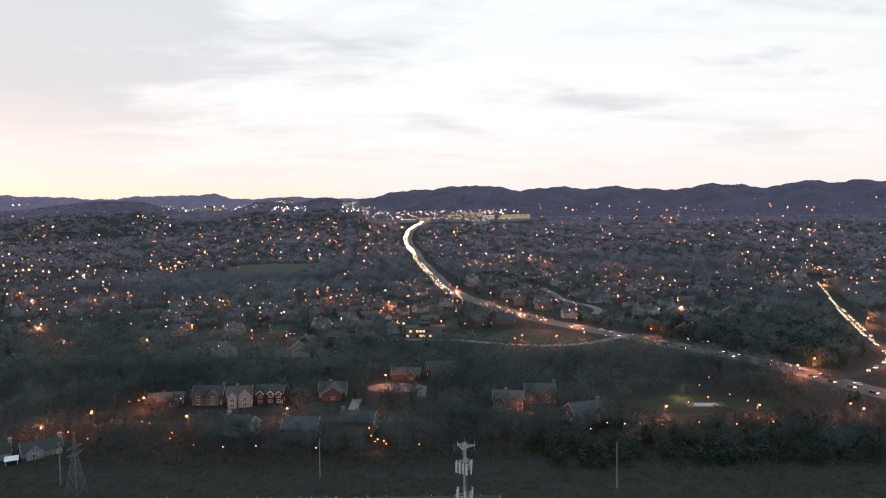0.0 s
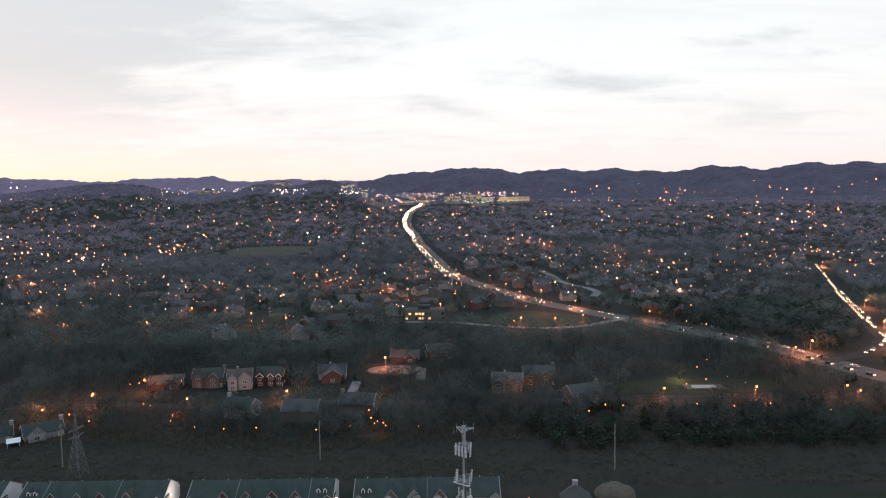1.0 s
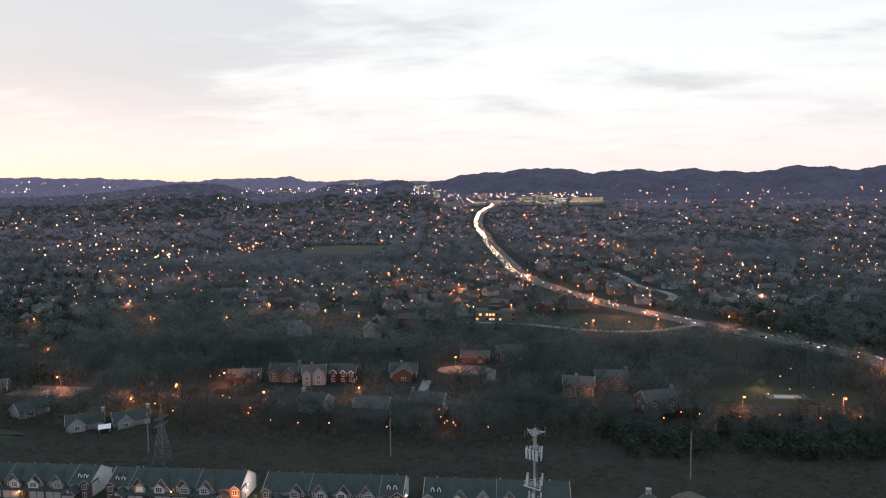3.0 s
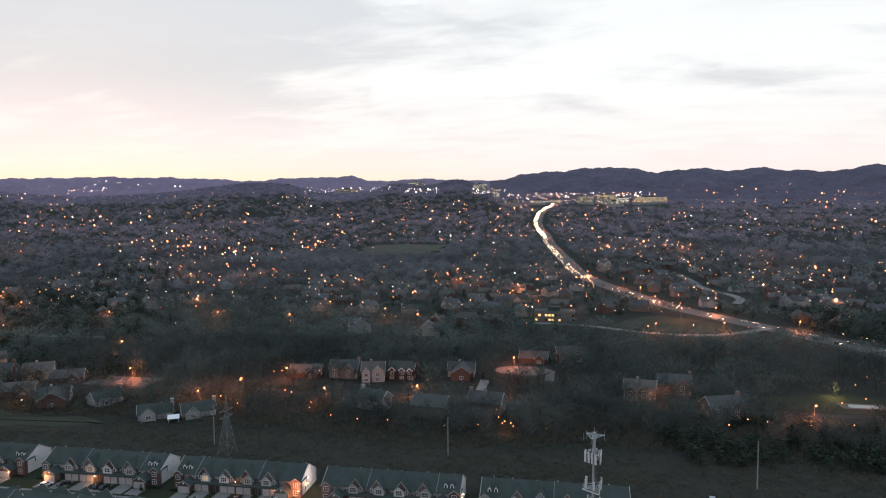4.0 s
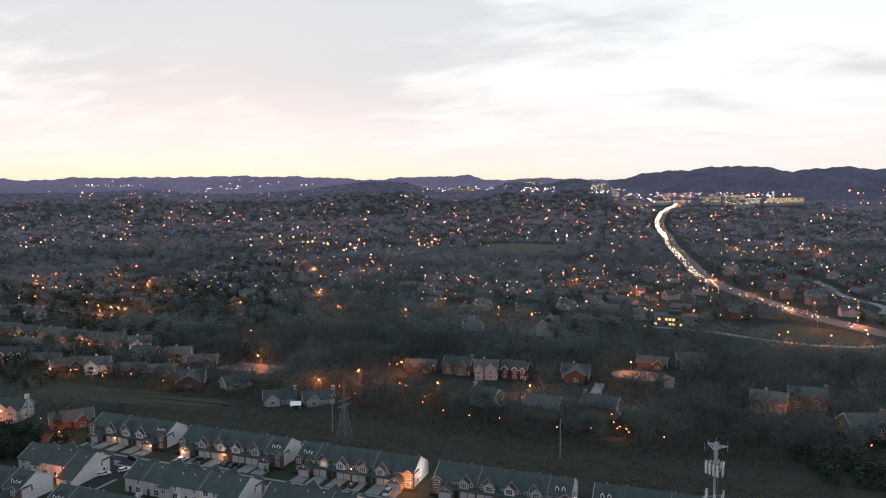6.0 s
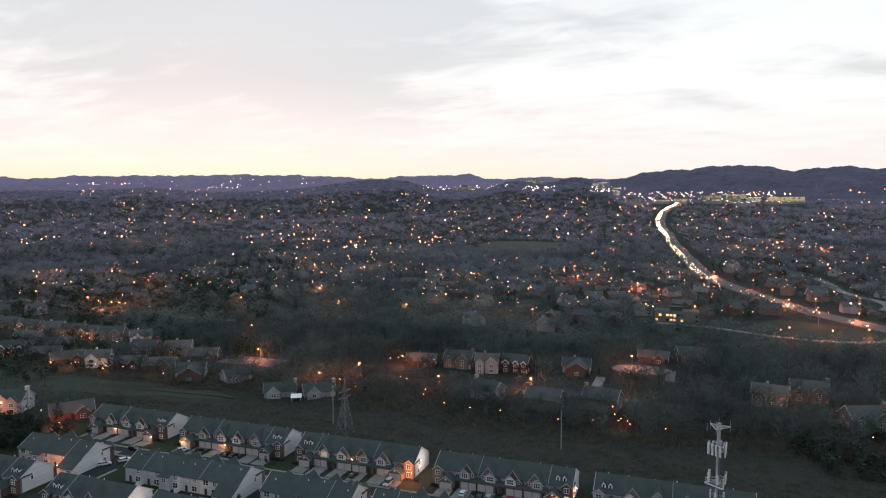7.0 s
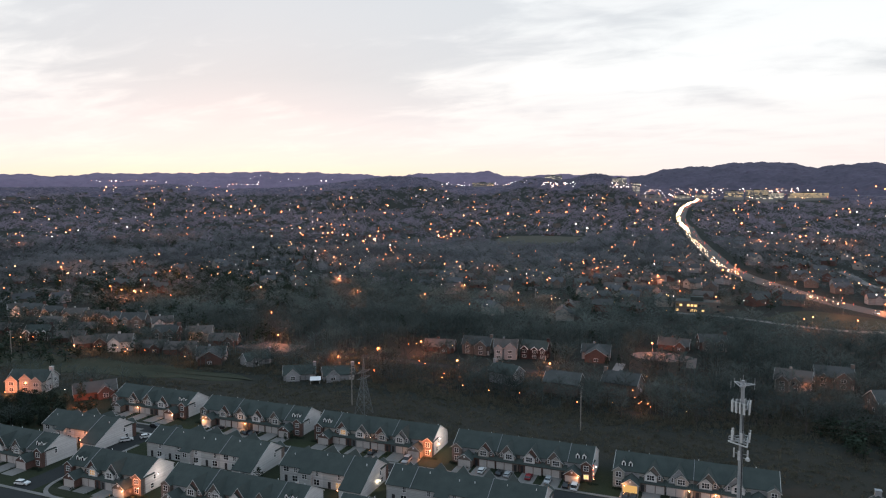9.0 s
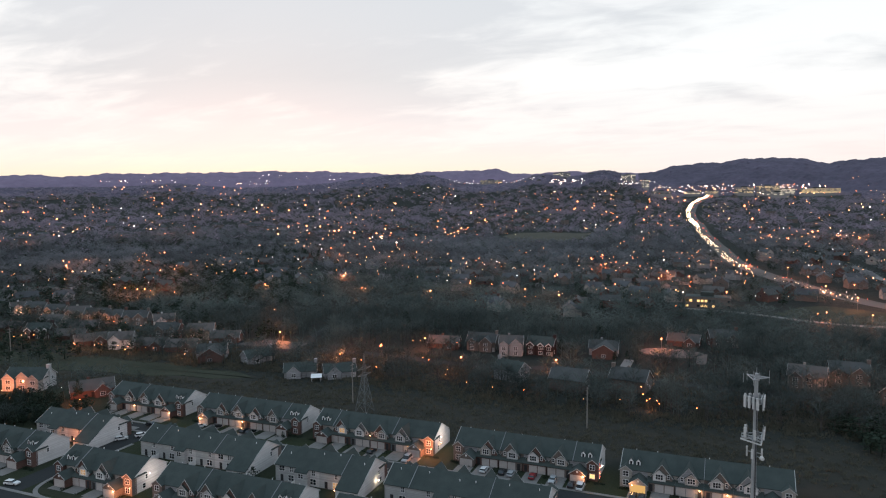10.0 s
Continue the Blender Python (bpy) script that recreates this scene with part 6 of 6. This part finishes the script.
mid = []
for x, y, z in sector(26000, 440, 1350):
    d = math.hypot(x, y)
    w = wood_share(x, y)
    if RNG.uniform() > min(w, (1350 - d) / 300) or (d < 520 and x < 270 and y < 450):
        continue
    if free(x, y, 6, 8.5):
        mid.append((x, y, z, RNG.uniform(0.45, 0.66 + 0.36 * w), 1.25, d + RNG.uniform(-130, 130)))
forest("mid_woods", mid_arrays, [m[:5] for m in mid if m[5] >= 740], "leafless woods across the valley floor", M_BARK_MID_HAZE)
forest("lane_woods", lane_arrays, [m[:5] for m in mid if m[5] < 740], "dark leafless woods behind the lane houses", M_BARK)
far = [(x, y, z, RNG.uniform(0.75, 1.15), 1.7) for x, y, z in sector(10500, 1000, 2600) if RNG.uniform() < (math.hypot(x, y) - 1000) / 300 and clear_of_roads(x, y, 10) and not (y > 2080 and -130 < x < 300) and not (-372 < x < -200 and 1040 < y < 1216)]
forest("far_woods", far_arrays, far, "far leafless woods of the suburbs", M_BARK_FAR_HAZE)


def canopy(name, d0, d1, a0, a1, step, material, label):
    """The closed crowns of far woods: an uneven sheet a few metres over the slopes, one bump to a tree."""
    az = np.radians(np.linspace(a0, a1, int((a1 - a0) / 0.15)))
    d = np.arange(d0, d1, step)
    n, k = len(az), len(d)
    dd = d[:, None] + RNG.uniform(-0.35, 0.35, (k, n)) * step
    aa = az[None] + RNG.uniform(-0.4, 0.4, (k, n)) * (az[1] - az[0])
    x, y = dd * np.sin(aa), dd * np.cos(aa)
    g = ground_z(x, y)
    open_ = np.maximum(0.0, np.minimum((x + 190) / 40, np.minimum((370 - x) / 40, (2640 - dd) / 30)))
    rise = smooth((d[:, None] - d0) / 260) if d0 < 3000 else 1.0
    z = g + 9.5 * rise - 3 + RNG.uniform(-3.8, 3.8, (k, n)) * (0.4 + 0.6 * rise) - 14 * np.clip(open_, 0, 1)
    v = np.stack([x, y, z], -1).reshape(-1, 3)
    i, j = np.arange(k - 1)[:, None] * n, np.arange(n - 1)[None]
    a, b = i + j, i + j + 1
    f = np.concatenate([np.stack([a, b, b + n], -1).reshape(-1, 3), np.stack([a, b + n, a + n], -1).reshape(-1, 3)])
    tagged(new(name, raw_mesh(name, v, f, material)), label, "woods", kind="stuff")


# The far range is lighter and more violet than the ridge, as painted haze.
canopy("ridge_woods", 2150, 3180, -62, 42, 15, M_WOODS_HILL_HAZE, "leafless woods on the nearer wooded ridge")
canopy("hill_woods", 3180, 4560, -6.6, 42, 18, M_WOODS_HILL_HAZE, "leafless woods on the dark rounded hills")
canopy("far_range_woods", 3180, 4560, -62, -6.6, 18, M_WOODS_FAR_HAZE, "leafless woods on the far range, coloured violet-grey for haze")

t0 = thing("evergreen_tree", "dark green evergreen tree in a yard", "tree", "evergreens")
part("trunk", pine_near[0][0], M_TRUNK, t0)
part("crown", pine_near[0][1], M_EVERGREEN, t0)
PINES = [(-131, 166, .75), (-127, 168, .95), (-123, 166.5, .7), (-229, 209, .45), (-66, 206, .30), (-145, 208, .4), (-143, 209, .5), (-97, 208.5, .35), (-250, 200, .5), (-257, 218, 1.0),
         (-262, 204, .9), (-75, 370, .9), (-52, 362, .8), (-82, 372, 1.0), (-47, 368, .7), (-100, 335, .6), (-150, 300, .9), (160, 300, 1.1), (190, 322, 1.0), (206, 345, .8), (212, 348, .9),
         (-143, 174, .3), (52, 318, .9), (20, 296, .8), (120, 296, 1.0), (140, 290, 1.2), (100, 292, 1.1), (86, 288, 1.2), (110, 284, .9)]
for i, (x, y, s) in enumerate(PINES):
    t = t0 if i == 0 else copy_thing(t0, pose(x, y, 0, 0, 0, i * 77))
    if i == 0:
        t.matrix_basis = pose(x, y, 0)
    t.scale = (s, s, s)
pines = [(x, y, z, RNG.uniform(0.6, 1.2), RNG.uniform(1.0, 1.5)) for x, y, z in sector(1500, 430, 1150) if free(x, y, 5, 8) and estate(y * 2, x * 2) > 0.1]
thicket = [(x, y, 0.0, RNG.uniform(0.45, 0.85), 1.5) for x, y in zip(RNG.uniform(-285, -239, 130), RNG.uniform(172, 212, 130)) if math.hypot(x + 296, y - 212) > 16 and math.hypot(x + 249, y - 211) > 7 and math.hypot(x + 258, y - 226) > 13 and y > 168 + 0.35 * (x + 285)]
forest("evergreen_thicket", [arrays(*p) for p in pine_near], thicket, "dense dark thicket of evergreens beside the town houses", M_EVERGREEN, "evergreens")
pines += [(x, y, 0.0, RNG.uniform(0.3, 0.9 if y < 296 else 0.5), 1.6) for x, y in zip(RNG.uniform(35, 260, 560), RNG.uniform(266, 322, 560)) if free(x, y, 4, 8) and not before_lamp(x, y)]
pines += [(x, y, z, RNG.uniform(0.7, 1.25), RNG.uniform(1.1, 1.6)) for x, y, z in sector(1300, 540, 1150, -60, -32) if free(x, y, 5, 9) and estate(y * 1.5, x * 1.7) > -0.5]
pines += [(x, y, 0.0, RNG.uniform(0.6, 1.1), 1.5) for x, y in zip(RNG.uniform(170, 330, 420), RNG.uniform(425, 640, 420)) if free(x, y, 4, 8) and y > 800 - 1.6 * x]
pines += [(x, y, z, RNG.uniform(0.6, 1.2), RNG.uniform(1.2, 1.7)) for x, y, z in sector(700, 420, 760, -60, -34) if free(x, y, 5, 9) and estate(y * 2.1, x * 1.9) > -0.9]
forest("evergreens", pine_arrays, pines, "scattered dark evergreens among the bare woods", M_EVERGREEN, "evergreens")


def brush_kit(seed):
    r = random.Random(seed)
    g = Geo()
    for i in range(16):
        c = Vector((r.uniform(-.9, .9), r.uniform(-.9, .9), -0.1))
        e = c + Vector((r.uniform(-.8, .8), r.uniform(-.8, .8), r.uniform(0.7, 2.0)))
        s = Vector((r.uniform(-1, 1), r.uniform(-1, 1), 0)).normalized() * 0.12
        g.face([c - s, c + s, e])
    return arrays(g)


brush = []
for i in range(15000):
    x, y = RNG.uniform(-470, 250), RNG.uniform(231, 292)
    edge = cutting_edge(x)
    if y < edge + 6 and not (x < -205 and 254 + 0.14 * (x + 279) + 3 * math.sin(x * 0.07) < y < 280 + 0.066 * (x + 231) and RNG.uniform() < 0.93) and (y > 240 or x > 30 or y > 233):
        if RNG.uniform() < 0.55 + 0.45 * (math.sin(x * 0.05 + y * 0.11) + math.sin(x * 0.021 - y * 0.17) > 0):
            brush.append((x, y, 0.0, RNG.uniform(0.25, 0.75) * (1.5 if y > edge - 6 else 1.0), 1.4))
for i in range(9000):
    x, y = RNG.uniform(-470, 250), RNG.uniform(276, 345)
    if y > cutting_edge(x) and free(x, y, 2.0, 7.0):
        brush.append((x, y, 0.0, RNG.uniform(0.5, 1.3), 1.3))
forest("dry_brush", [brush_kit(s) for s in range(5)], brush, "dry tawny brush and tall grass in the cutting", M_BRUSH, "brush")
# foundation shrubs between the driveways
shrubs = []
for x, y, n, _ in ROWS_FRONT:
    for i in range(1, n):
        for j in range(4):
            shrubs.append((x + i * W + rr.uniform(-1.1, 1.1), y - 2.6 - rr.uniform(0, 3.8), 0.0, rr.uniform(0.3, 0.5), 1.3))
    for j in range(10):
        shrubs.append((x + n * W + rr.uniform(-3.2, 2.2), y - 2.3 - rr.uniform(0, 1.2), 0.0, rr.uniform(0.35, 0.6), 1.2))
        shrubs.append((x + rr.uniform(-0.5, 3), y - 2.3 - rr.uniform(0, 1.2), 0.0, rr.uniform(0.35, 0.6), 1.2))
hedge = [brush_kit(30 + s) for s in range(4)]
forest("garden_shrubs", hedge, shrubs, "low dark shrubs along the town house fronts", M_EVERGREEN, "shrubs")

# a heap of pale earth beyond the last terrace
heap = Geo()
ring0 = []
for k, (rad, z) in enumerate(((6.2, -0.3), (5.4, 1.5), (3.9, 2.9), (2.0, 3.7))):
    ring0.append([(57.5 + rad * 1.15 * math.cos(i * 0.3927) * (1 + 0.06 * math.sin(i * 2.1 + k)), 225 + rad * math.sin(i * 0.3927), z + 0.25 * math.sin(i * 1.7 + k)) for i in range(16)])
heap.v = [p for r_ in ring0 for p in r_] + [(57.5, 225, 4.0)]
heap.f = [(k * 16 + i, k * 16 + (i + 1) % 16, (k + 1) * 16 + (i + 1) % 16, (k + 1) * 16 + i) for k in range(3) for i in range(16)] + [(48 + i, 48 + (i + 1) % 16, 64) for i in range(16)]
tagged(new("earth_mound", heap.mesh("earth_mound", mat("pale_earth", (0.115, 0.098, 0.076), (0.080, 0.068, 0.054), 0.95, fine=1.2, coarse=0.3, bump=0.6, dist=0.2))), "mound of pale brown earth beside the last terrace", "earth mound")
